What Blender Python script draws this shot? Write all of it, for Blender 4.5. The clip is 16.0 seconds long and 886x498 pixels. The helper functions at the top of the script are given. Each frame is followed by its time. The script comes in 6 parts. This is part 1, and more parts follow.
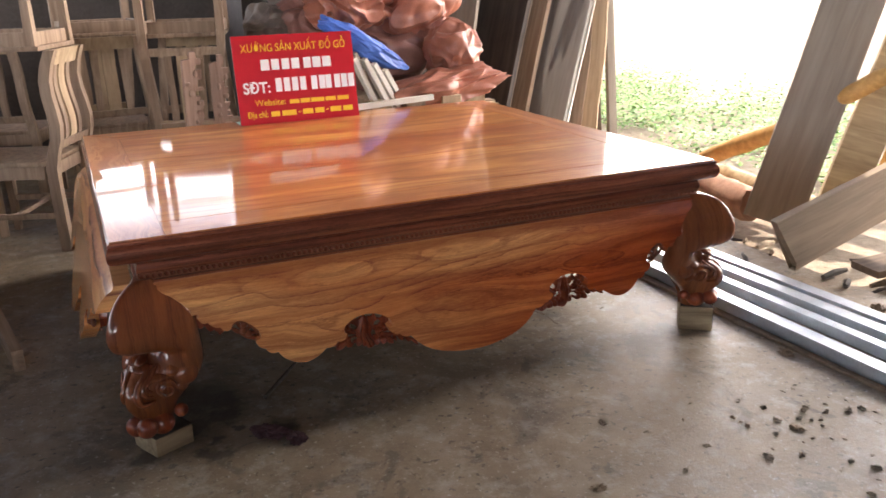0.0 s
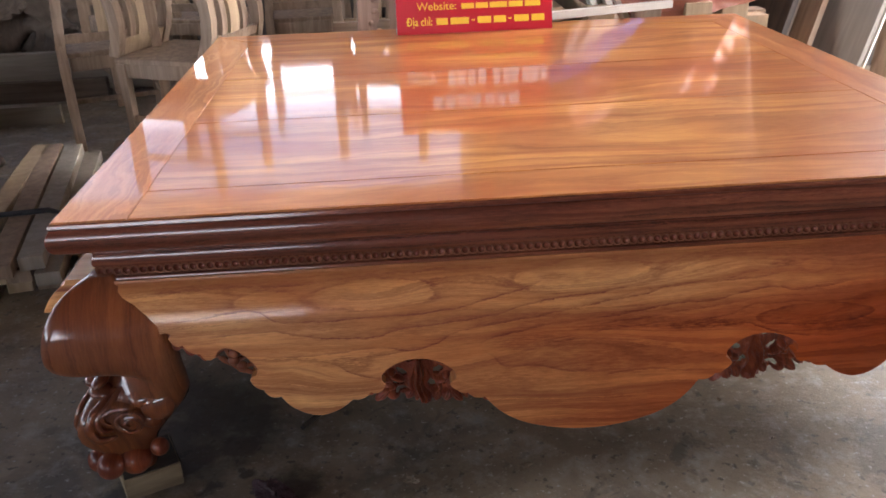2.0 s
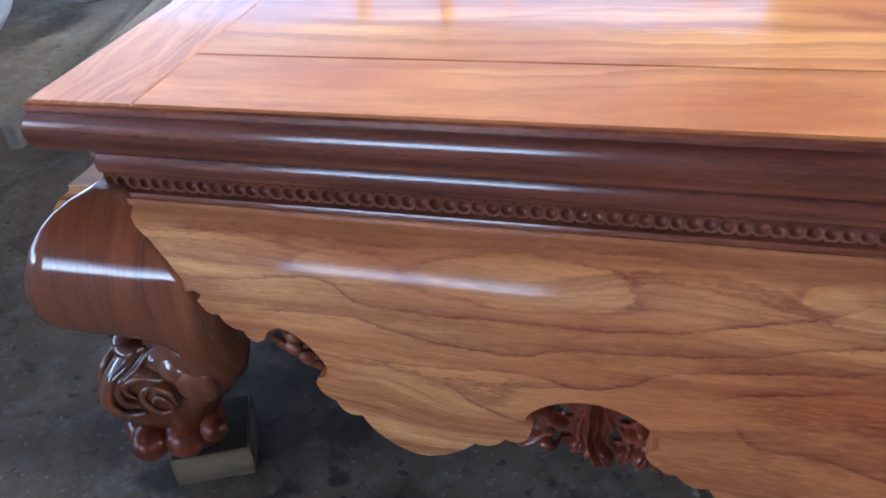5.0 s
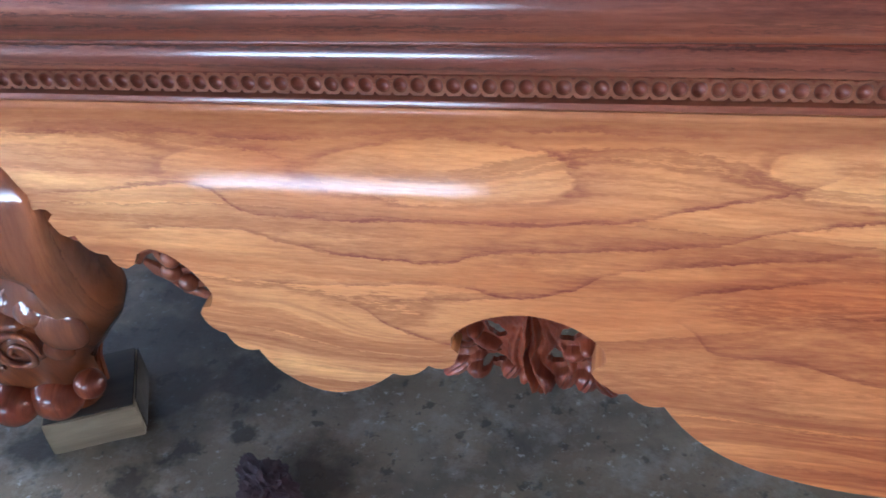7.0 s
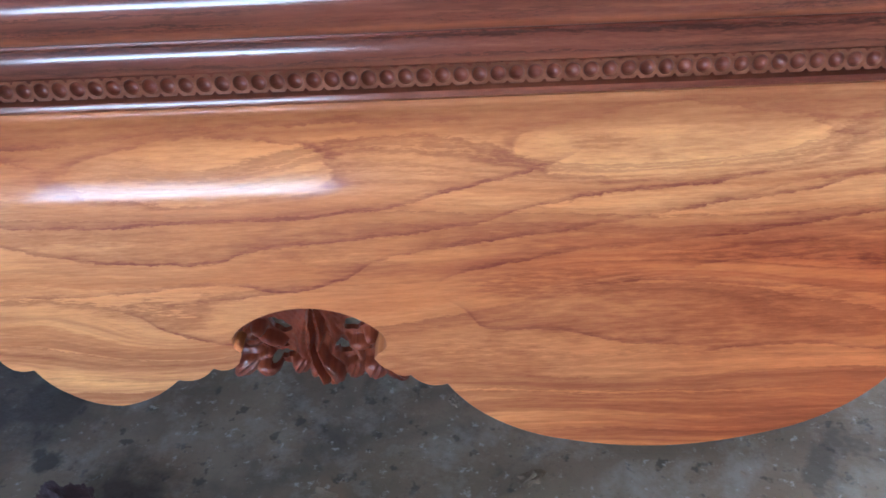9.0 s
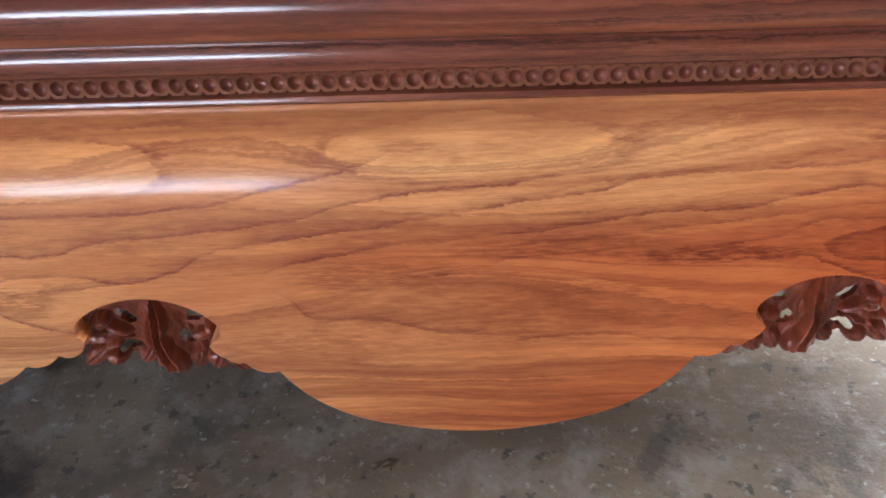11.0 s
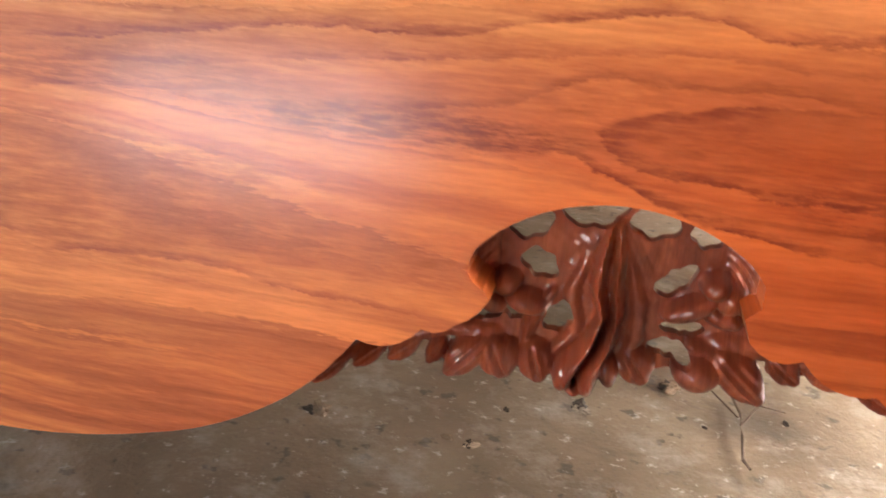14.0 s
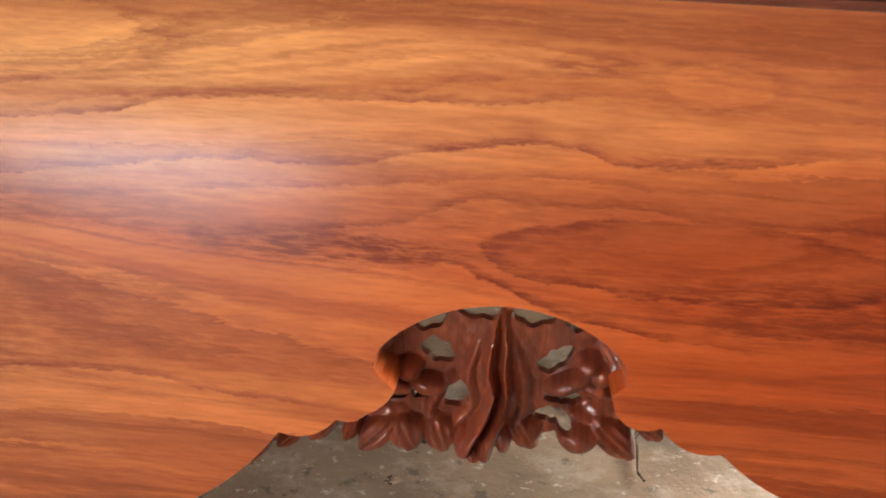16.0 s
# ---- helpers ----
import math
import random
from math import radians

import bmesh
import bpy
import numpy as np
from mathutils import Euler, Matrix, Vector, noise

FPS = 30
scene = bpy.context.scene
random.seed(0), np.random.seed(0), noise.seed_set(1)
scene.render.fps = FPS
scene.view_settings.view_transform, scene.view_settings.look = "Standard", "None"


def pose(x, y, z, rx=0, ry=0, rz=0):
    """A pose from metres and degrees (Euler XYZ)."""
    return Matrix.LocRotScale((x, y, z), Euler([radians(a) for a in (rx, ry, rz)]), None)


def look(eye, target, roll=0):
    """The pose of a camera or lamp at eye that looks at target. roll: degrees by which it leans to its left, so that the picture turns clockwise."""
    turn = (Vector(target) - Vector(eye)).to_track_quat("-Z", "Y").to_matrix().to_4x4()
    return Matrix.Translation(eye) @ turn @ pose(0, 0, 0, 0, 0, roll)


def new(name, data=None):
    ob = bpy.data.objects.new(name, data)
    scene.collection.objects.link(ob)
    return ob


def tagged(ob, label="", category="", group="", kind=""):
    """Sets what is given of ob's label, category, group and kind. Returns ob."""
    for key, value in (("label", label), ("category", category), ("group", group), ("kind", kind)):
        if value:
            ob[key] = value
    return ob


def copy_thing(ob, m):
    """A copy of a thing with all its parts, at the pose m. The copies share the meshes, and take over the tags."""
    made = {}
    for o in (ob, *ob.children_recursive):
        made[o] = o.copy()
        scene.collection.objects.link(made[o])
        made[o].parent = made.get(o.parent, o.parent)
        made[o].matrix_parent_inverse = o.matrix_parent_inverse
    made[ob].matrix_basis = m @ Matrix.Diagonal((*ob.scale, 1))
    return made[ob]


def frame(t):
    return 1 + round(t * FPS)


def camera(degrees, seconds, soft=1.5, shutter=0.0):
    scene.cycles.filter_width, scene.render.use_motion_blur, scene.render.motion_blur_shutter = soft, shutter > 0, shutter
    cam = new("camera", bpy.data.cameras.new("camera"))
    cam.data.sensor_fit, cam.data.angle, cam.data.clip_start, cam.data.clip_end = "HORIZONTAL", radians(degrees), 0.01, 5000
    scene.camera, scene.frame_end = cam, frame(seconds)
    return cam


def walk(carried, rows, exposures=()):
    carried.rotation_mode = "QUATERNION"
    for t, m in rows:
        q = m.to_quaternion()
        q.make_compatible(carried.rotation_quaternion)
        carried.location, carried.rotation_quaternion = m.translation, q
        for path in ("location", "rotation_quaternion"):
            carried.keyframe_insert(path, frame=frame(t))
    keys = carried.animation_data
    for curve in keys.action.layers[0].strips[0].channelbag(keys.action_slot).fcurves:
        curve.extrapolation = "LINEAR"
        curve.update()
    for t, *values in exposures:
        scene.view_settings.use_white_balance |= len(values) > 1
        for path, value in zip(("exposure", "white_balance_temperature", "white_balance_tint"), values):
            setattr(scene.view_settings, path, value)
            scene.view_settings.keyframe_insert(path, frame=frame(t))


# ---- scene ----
cam = camera(56.0, 16.0, soft=1.6, shutter=0.3)
PATH = [
    (0, (-1.042, -2.221, 1.245), (-0.27, -0.482, 0.627), -1.5),
    (0.5, (-0.907, -2.039, 1.227), (-0.239, -0.273, 0.566), -0.3),
    (1, (-0.783, -1.825, 1.248), (-0.214, -0.046, 0.533), -0.8),
    (1.5, (-0.517, -1.619, 1.219), (-0.168, 0.192, 0.446), -1.6),
    (2, (-0.354, -1.451, 1.2), (-0.254, 0.358, 0.353), -2.1),
    (2.5, (-0.31, -1.263, 1.158), (-0.224, 0.527, 0.269), 0.2),
    (3, (-0.2, -1.07, 1.159), (-0.315, 0.683, 0.203), -1.0),
    (3.5, (-0.055, -0.885, 1.125), (-0.471, 0.815, 0.158), -3.9),
    (4, (-0.066, -0.814, 1.109), (-0.608, 0.803, 0.064), -5.5),
    (4.2, (-0.108, -0.791, 1.094), (-0.666, 0.803, 0.022), -6.2),
    (6.3, (-0.322, -0.646, 0.846), (-0.801, 0.878, -0.357), -4.6),
    (6.5, (-0.307, -0.645, 0.843), (-0.762, 0.889, -0.357), -4.9),
    (7, (-0.273, -0.636, 0.837), (-0.64, 0.913, -0.374), -5.2),
    (7.5, (-0.243, -0.634, 0.834), (-0.527, 0.926, -0.384), -4.9),
    (8, (-0.221, -0.638, 0.832), (-0.427, 0.931, -0.391), -4.5),
    (8.5, (-0.2, -0.639, 0.829), (-0.336, 0.935, -0.397), -3.9),
    (9, (-0.182, -0.642, 0.83), (-0.24, 0.937, -0.396), -3.2),
    (9.5, (-0.153, -0.653, 0.828), (-0.151, 0.938, -0.384), -2.9),
    (11.8, (0.111, -0.717, 0.856), (0.048, 0.896, -0.326), 0.4),
    (12, (0.161, -0.699, 0.83), (0.019, 0.93, -0.322), 0.5),
    (12.5, (0.285, -0.592, 0.77), (-0.105, 0.982, -0.401), 1.3),
    (12.7, (0.311, -0.565, 0.761), (-0.128, 0.985, -0.425), 1.9),
    (13, (0.379, -0.528, 0.702), (-0.198, 1.01, -0.439), 1.5),
    (13.5, (0.375, -0.498, 0.542), (-0.182, 1.196, -0.364), 3.7),
    (14, (0.345, -0.472, 0.44), (-0.016, 1.373, -0.242), 4.3),
    (14.5, (0.344, -0.461, 0.42), (0.085, 1.404, -0.254), 3.8),
    (15, (0.346, -0.461, 0.43), (0.13, 1.401, -0.267), 2.7),
    (15.5, (0.35, -0.474, 0.469), (0.139, 1.39, -0.225), 2.4),
    (16, (0.356, -0.503, 0.524), (0.192, 1.36, -0.185), 2.9),
]
EXPOSURES = [(0.0, 0.78, 6900, 18), (2.0, 0.95, 6400, 17), (3.5, 0.95, 5000, 11), (4.0, 0.85, 4900, 10), (6.5, 2.45, 5000, 7), (9.5, 2.4, 5050, 8), (12.0, 2.05, 6500, 15), (13.0, 2.4, 6600, 14), (13.5, 2.4, 6800, 15), (14.0, 2.6, 7500, 20), (14.5, 2.15, 7500, 20), (16.0, 2.35, 7500, 20)]
walk(cam, [(t, look(eye, target, roll)) for t, eye, target, roll in PATH], EXPOSURES)

# ---- light: sun and sky ----
world = bpy.data.worlds.new("sky")
scene.world = world
world.use_nodes = True
wn = world.node_tree
sky = wn.nodes.new("ShaderNodeTexSky")
sky.sky_type, sky.sun_disc = "NISHITA", False
sky.sun_elevation, sky.sun_rotation = radians(74), radians(60)
sky.air_density, sky.dust_density = 1.2, 0.6
wn.links.new(sky.outputs[0], wn.nodes["Background"].inputs[0])
wn.nodes["Background"].inputs[1].default_value = 0.15
sun_data = bpy.data.lights.new("sun", "SUN")
sun_data.energy, sun_data.angle, sun_data.color = 5.0, radians(0.6), (1.0, 0.95, 0.86)
sun = new("sun", sun_data)
# the sun stands over the yard, behind the shed
sun_from = Vector((math.sin(radians(60)) * math.cos(radians(74)), math.cos(radians(60)) * math.cos(radians(74)), math.sin(radians(74))))
sun.matrix_world = look(sun_from * 20, (0, 0, 0))

# ---- helpers ----
def part(name, bm, material, parent=None, label="", smooth=True, loc=None):
    """Links a bmesh as one mesh object, as a part of a thing where a parent is given. Mesh coordinates are the thing's own."""
    me = bpy.data.meshes.new(name)
    bm.to_mesh(me)
    bm.free()
    me.materials.append(material)
    if smooth:
        me.shade_smooth()
        me.set_sharp_from_angle(angle=radians(38))
    ob = new(name, me)
    if parent is not None:
        ob.parent = parent
    if loc is not None:
        ob.matrix_basis = loc
    if label:
        ob["label"] = label
    return ob


def thing(name, label, category, at=None, group="", kind=""):
    ob = new(name)
    ob.empty_display_size = 0.1
    if at is not None:
        ob.matrix_basis = at
    return tagged(ob, label, category, group, kind)


def box(bm, lo, hi, bevel=0.0, m=None):
    """A box between two corners, with bevelled edges."""
    c = [(a + b) / 2 for a, b in zip(lo, hi)]
    d = [abs(b - a) for a, b in zip(lo, hi)]
    mat = Matrix.Translation(c) @ Matrix.Diagonal((*d, 1))
    if m is not None:
        mat = m @ mat
    made = bmesh.ops.create_cube(bm, size=1.0, matrix=mat)["verts"]
    if bevel > 0:
        edges = list({e for v in made for e in v.link_edges})
        bmesh.ops.bevel(bm, geom=edges, offset=bevel, segments=2, profile=0.6, affect="EDGES")


def blob(bm, c, r, m=None, sub=2):
    """An ellipsoid with centre c, radii r, turned by m."""
    mat = Matrix.Translation(c) @ (m if m is not None else Matrix()) @ Matrix.Diagonal((*r, 1))
    return bmesh.ops.create_icosphere(bm, subdivisions=sub, radius=1.0, matrix=mat)["verts"]


def tube(bm, pts, radii, n=8, flat=1.0, caps=True):
    """A tapered tube along points; flat squashes its section."""
    pts = [Vector(p) for p in pts]
    rings = []
    side = Vector((0, 1, 0))
    for i, p in enumerate(pts):
        d = (pts[min(i + 1, len(pts) - 1)] - pts[max(i - 1, 0)]).normalized()
        a = d.cross(side)
        if a.length < 1e-3:
            a = d.cross(Vector((1, 0, 0)))
        a.normalize()
        b = d.cross(a).normalized()
        r = radii[i] if isinstance(radii, (list, tuple)) else radii
        rings.append([bm.verts.new(p + a * (r * math.cos(2 * math.pi * k / n)) + b * (r * flat * math.sin(2 * math.pi * k / n))) for k in range(n)])
    for r0, r1 in zip(rings, rings[1:]):
        for k in range(n):
            bm.faces.new((r0[k], r0[(k + 1) % n], r1[(k + 1) % n], r1[k]))
    if caps:
        bm.faces.new(rings[0])
        bm.faces.new(rings[-1][::-1])


def rough(bm, amount, size, seed=0.0, verts=None):
    """Moves vertices by noise: worn and uneven edges."""
    for v in verts or bm.verts:
        v.co += noise.noise_vector((v.co + Vector((seed, seed * 1.7, seed * 0.3))) / size) * amount


def skin(bm, rings, closed=True, caps=True):
    """Faces between rings of points that have the same count."""
    vs = [[bm.verts.new(p) for p in ring] for ring in rings]
    n = len(vs[0])
    for r0, r1 in zip(vs, vs[1:]):
        for k in range(n if closed else n - 1):
            bm.faces.new((r0[k], r0[(k + 1) % n], r1[(k + 1) % n], r1[k]))
    if caps and closed:
        bm.faces.new(vs[0][::-1])
        bm.faces.new(vs[-1])
    return vs


# ---- materials ----
class Nodes:
    """A small writer of node trees."""

    def __init__(self, name):
        self.mat = bpy.data.materials.new(name)
        self.mat.use_nodes = True
        self.tree = self.mat.node_tree
        self.bsdf = self.tree.nodes["Principled BSDF"]
        self.coords = self.tree.nodes.new("ShaderNodeTexCoord")

    def put(self, socket, value):
        if isinstance(value, bpy.types.NodeSocket):
            self.tree.links.new(value, socket)
        elif value is not None:
            socket.default_value = value

    def node(self, kind, out=0, operation=None, **inputs):
        n = self.tree.nodes.new(kind)
        if operation:
            n.operation = operation
        for k, v in inputs.items():
            self.put(n.inputs[int(k[1:])] if k[0] == "i" and k[1:].isdigit() else n.inputs[k], v)
        return n.outputs[out]

    def math(self, op, a, b=0.0, c=None):
        return self.node("ShaderNodeMath", 0, op, i0=a, i1=b, **({"i2": c} if c is not None else {}))

    def at(self, scale=(1, 1, 1), move=(0, 0, 0), turn=(0, 0, 0), generated=False):
        return self.node("ShaderNodeMapping", 0, None, i0=self.coords.outputs["Object"], i1=move, i2=turn, i3=scale)

    def noise(self, vec, scale=5.0, detail=4.0, rough=0.55, distort=0.0, out=0):
        n = self.tree.nodes.new("ShaderNodeTexNoise")
        self.put(n.inputs["Vector"], vec)
        n.inputs["Scale"].default_value, n.inputs["Detail"].default_value = scale, detail
        n.inputs["Roughness"].default_value, n.inputs["Distortion"].default_value = rough, distort
        return n.outputs[out]

    def ramp(self, value, stops, smooth=False):
        n = self.tree.nodes.new("ShaderNodeValToRGB")
        r = n.color_ramp
        r.interpolation = "EASE" if smooth else "LINEAR"
        while len(r.elements) < len(stops):
            r.elements.new(0.5)
        for e, (p, c) in zip(r.elements, stops):
            e.position = p
            e.color = (*c, 1) if isinstance(c, (tuple, list)) else (c, c, c, 1)
        self.put(n.inputs[0], value)
        return n.outputs[0]

    def mix(self, f, a, b, mode="MIX"):
        n = self.tree.nodes.new("ShaderNodeMix")
        n.data_type, n.blend_type = "RGBA", mode
        self.put(n.inputs[0], f)
        for s, v in ((n.inputs[6], a), (n.inputs[7], b)):
            self.put(s, (*v, 1) if isinstance(v, (tuple, list)) and len(v) == 3 else v)
        return n.outputs[2]

    def bump(self, height, strength=0.3, distance=0.01):
        n = self.tree.nodes.new("ShaderNodeBump")
        n.inputs["Strength"].default_value, n.inputs["Distance"].default_value = strength, distance
        self.put(n.inputs["Height"], height)
        self.put(self.bsdf.inputs["Normal"], n.outputs[0])

    def finish(self, color=None, rough=0.5, coat=0.0, coat_rough=0.05, metal=0.0, spec=None):
        b = self.bsdf
        self.put(b.inputs["Base Color"], (*color, 1) if isinstance(color, (tuple, list)) and len(color) == 3 else color)
        self.put(b.inputs["Roughness"], rough)
        b.inputs["Coat Weight"].default_value, b.inputs["Coat Roughness"].default_value = coat, coat_rough
        b.inputs["Metallic"].default_value = metal
        if spec is not None:
            b.inputs["Specular IOR Level"].default_value = spec
        return self.mat


def lacquered(name, along="x", across="z", light=(0.91, 0.48, 0.185), mid=(0.67, 0.25, 0.080), dark=(0.135, 0.022, 0.018), eyes=(), bands=14.0, seed=0.0, warp=0.05, redden=None, cloud=0.55, lines=0.8, coat=1.0, coat_rough=0.06, wavy=0.0, fibres=0.6, blotch=(1.6, 7.0), edge=None, strands=(), knots=(), smears=(), heartwood=None):
    """Figured rosewood-like timber under clear lacquer. eyes: centres (along, across), half sizes and heights of cathedral figures.
    redden: stretch along the grain over which the heartwood turns redder. strands: single growth lines (weight, width, points);
    knots: closed growth rings (along, across, half sizes, fill, weight); smears: flecked dark heart patches (along, across, half sizes, weight);
    heartwood: height under which the board is striped with darker heartwood."""
    n = Nodes(name)
    sep = n.node("ShaderNodeSeparateXYZ", 0, None, i0=n.coords.outputs["Object"]).node
    a, c = sep.outputs["xyz".index(along)], sep.outputs["xyz".index(across)]
    flat = n.node("ShaderNodeCombineXYZ", 0, None, i0=a, i1=c, i2=seed)

    def stretched(fa, fc, detail=2.0, rough_=0.55, distort=0.0, vec=flat):
        return n.noise(n.node("ShaderNodeMapping", 0, None, i0=vec, i3=(fa, fc, 1.0)), 1.0, detail, rough_, distort)

    def centred(v, amount):
        return n.math("MULTIPLY", n.math("SUBTRACT", v, 0.5), amount)

    field = n.math("ADD", c, centred(stretched(1.3, 4.0), warp * 6))
    field = n.math("ADD", field, centred(stretched(5.0, 16.0, 3.0), warp * 1.6))
    for ea, ec, ra, rc, h in eyes:
        da = n.math("DIVIDE", n.math("SUBTRACT", a, ea), ra)
        dc = n.math("DIVIDE", n.math("SUBTRACT", c, ec), rc)
        d2 = n.math("ADD", n.math("MULTIPLY", da, da), n.math("MULTIPLY", dc, dc))
        field = n.math("ADD", field, n.math("MULTIPLY", n.math("EXPONENT", n.math("MULTIPLY", d2, -1.0)), h))
    jag = n.math("ADD", field, n.math("ADD", centred(stretched(30.0, 190.0, 3.0, 0.7), 0.012), centred(stretched(110.0, 800.0, 2.0), 0.006)))
    grown = n.node("ShaderNodeCombineXYZ", 0, None, i0=a, i1=field, i2=seed + 4.0)
    rings = n.tree.nodes.new("ShaderNodeTexNoise")
    rings.noise_dimensions = "1D"
    rings.inputs["Scale"].default_value, rings.inputs["Detail"].default_value, rings.inputs["Roughness"].default_value = bands * 1.3, 4.0, 0.62
    n.put(rings.inputs["W"], n.math("ADD", jag, seed * 3.1))
    saw = n.math("FRACT", n.math("ADD", n.math("MULTIPLY", jag, bands), n.math("MULTIPLY", rings.outputs[0], 2.2)))
    line = n.ramp(saw, [(0.0, 0.8), (0.05, 0.0), (0.78, 0.0), (0.92, 0.55), (0.965, 1.0), (1.0, 0.8)])
    shade = n.ramp(saw, [(0.0, 0.15), (0.08, 0.0), (0.30, 0.05), (0.70, 0.4), (0.95, 0.9), (1.0, 0.4)])
    breaks = n.ramp(stretched(2.2, 9.0, 3.0), [(0.36, 0.0), (0.50, 1.0)])
    fibre = stretched(40.0, 420.0, 4.0, 0.65)
    pores = n.ramp(stretched(60.0, 950.0, 2.0), [(0.60, 0.0), (0.72, 1.0)])
    # broad honey and russet bands, then heart clouds broken up by fibres
    col = n.ramp(stretched(*blotch, 3.0, 0.6, 0.0, grown), [(0.34, mid), (0.50, tuple((p + q) / 2 for p, q in zip(light, mid))), (0.62, light), (0.78, tuple(min(1, v * 1.12) for v in light))])
    col = n.mix(n.ramp(rings.outputs[0], [(0.50, 0.0), (0.70, 0.75)]), col, mid)
    heart = n.ramp(stretched(2.6, 17.0, 4.0, 0.6, 0.0, grown), [(0.46, 0.0), (0.62, 1.0)])
    heart2 = n.ramp(stretched(1.7, 52.0, 4.0, 0.62, 0.0, grown), [(0.46, 0.0), (0.62, 0.8)])
    mottled = n.ramp(stretched(34.0, 230.0, 4.0, 0.7), [(0.36, 0.25), (0.62, 1.0)])
    deep = tuple(p * 0.62 + q * 0.38 for p, q in zip(dark, mid))
    col = n.mix(n.math("MULTIPLY", n.math("MULTIPLY", heart, mottled), cloud * 0.8), col, deep)
    col = n.mix(n.math("MULTIPLY", heart2, cloud * 0.55), col, deep)
    col = n.mix(n.math("MULTIPLY", n.math("MULTIPLY", shade, breaks), 0.55), col, deep)
    col = n.mix(n.math("MULTIPLY", n.math("MULTIPLY", line, breaks), lines), col, dark)
    saw2 = n.math("FRACT", n.math("ADD", n.math("MULTIPLY", jag, bands * 3.1), n.math("MULTIPLY", rings.outputs[0], 3.0)))
    thin = n.math("MULTIPLY", n.ramp(saw2, [(0.0, 0.5), (0.10, 0.0), (0.70, 0.0), (0.96, 1.0), (1.0, 0.5)]), n.ramp(stretched(3.4, 13.0, 3.0), [(0.52, 0.0), (0.68, 1.0)]))
    col = n.mix(n.math("MULTIPLY", thin, lines * 0.4), col, deep)
    if strands or knots or smears:
        wob = n.math("ADD", centred(stretched(26.0, 60.0, 4.0, 0.7), 0.010), centred(stretched(140.0, 420.0, 3.0, 0.7), 0.005))
        cw, drawn, filled = n.math("ADD", c, wob), 0.0, 0.0

        def inked(s, width, weight):
            """A dark line, sharp on its lower side, that fades upwards."""
            v = n.node("ShaderNodeMapRange", 0, None, i0=s, i1=-0.0012, i2=width * 11, i3=0.0, i4=1.0)
            k = 0.0012 / (0.0012 + width * 11)
            return n.math("MULTIPLY", n.ramp(v, [(0.0, 0.0), (k, 1.0), (k + 0.13, 0.75), (k + 0.22, 0.38), (1.0, 0.0)]), weight)

        for weight, width, pts in strands:
            x0, x1 = pts[0][0], pts[-1][0]
            lo, hi = min(p[1] for p in pts) - 0.01, max(p[1] for p in pts) + 0.01
            way = n.tree.nodes.new("ShaderNodeFloatCurve")
            curve = way.mapping.curves[0]
            for i, (px, pz) in enumerate(pts):
                at_ = ((px - x0) / (x1 - x0), (pz - lo) / (hi - lo))
                if i in (0, len(pts) - 1):
                    curve.points[0 if i == 0 else -1].location = at_
                else:
                    curve.points.new(*at_)
            way.mapping.update()
            n.put(way.inputs[1], n.node("ShaderNodeMapRange", 0, None, i0=a, i1=x0, i2=x1, i3=0.0, i4=1.0))
            level = n.math("ADD", n.math("MULTIPLY", way.outputs[0], hi - lo), lo)
            ends = n.math("MULTIPLY", n.node("ShaderNodeMapRange", 0, None, i0=a, i1=x0, i2=x0 + 0.04, i3=0.0, i4=1.0), n.node("ShaderNodeMapRange", 0, None, i0=a, i1=x1 - 0.05, i2=x1, i3=1.0, i4=0.0))
            drawn = n.math("MAXIMUM", drawn, n.math("MULTIPLY", inked(n.math("SUBTRACT", cw, level), width, weight), ends))
        for ka, kc, ra, rc, fill, weight in knots:
            da = n.math("DIVIDE", n.math("SUBTRACT", n.math("ADD", a, n.math("MULTIPLY", wob, 2.5)), ka), ra)
            dc = n.math("DIVIDE", n.math("SUBTRACT", cw, kc), rc)
            d = n.math("SQRT", n.math("ADD", n.math("MULTIPLY", da, da), n.math("MULTIPLY", n.math("ABSOLUTE", dc), n.math("ABSOLUTE", dc))))
            d = n.math("ADD", d, centred(stretched(9.0, 34.0, 3.0, 0.6), 0.55))
            s = n.math("MULTIPLY", n.math("SUBTRACT", 1.0, d) if weight < 0 else n.math("SUBTRACT", d, 1.0), rc)
            drawn = n.math("MAXIMUM", drawn, inked(s, 0.0014, abs(weight)))
            inside = n.node("ShaderNodeMapRange", 0, None, i0=d, i1=1.05, i2=0.75, i3=0.0, i4=1.0)
            col = n.mix(n.math("MULTIPLY", inside, 0.16), col, light if fill > 0 else tuple(0.55 * p + 0.45 * q for p, q in zip(mid, dark)) if fill < 0 else mid)
        for ka, kc, ra, rc, weight in smears:
            da, dc = n.math("DIVIDE", n.math("SUBTRACT", a, ka), ra), n.math("DIVIDE", n.math("SUBTRACT", cw, kc), rc)
            d = n.math("ADD", n.math("MULTIPLY", da, da), n.math("MULTIPLY", dc, dc))
            filled = n.math("MAXIMUM", filled, n.math("MULTIPLY", n.node("ShaderNodeMapRange", 0, None, i0=d, i1=1.15, i2=0.45, i3=0.0, i4=1.0), weight))
        flecked = n.ramp(stretched(42.0, 330.0, 4.0, 0.7), [(0.42, 0.20), (0.56, 1.0)])
        col = n.mix(n.math("MULTIPLY", n.math("MULTIPLY", filled, flecked), 1.0), col, tuple(p * 0.7 + q * 0.3 for p, q in zip(dark, mid)))
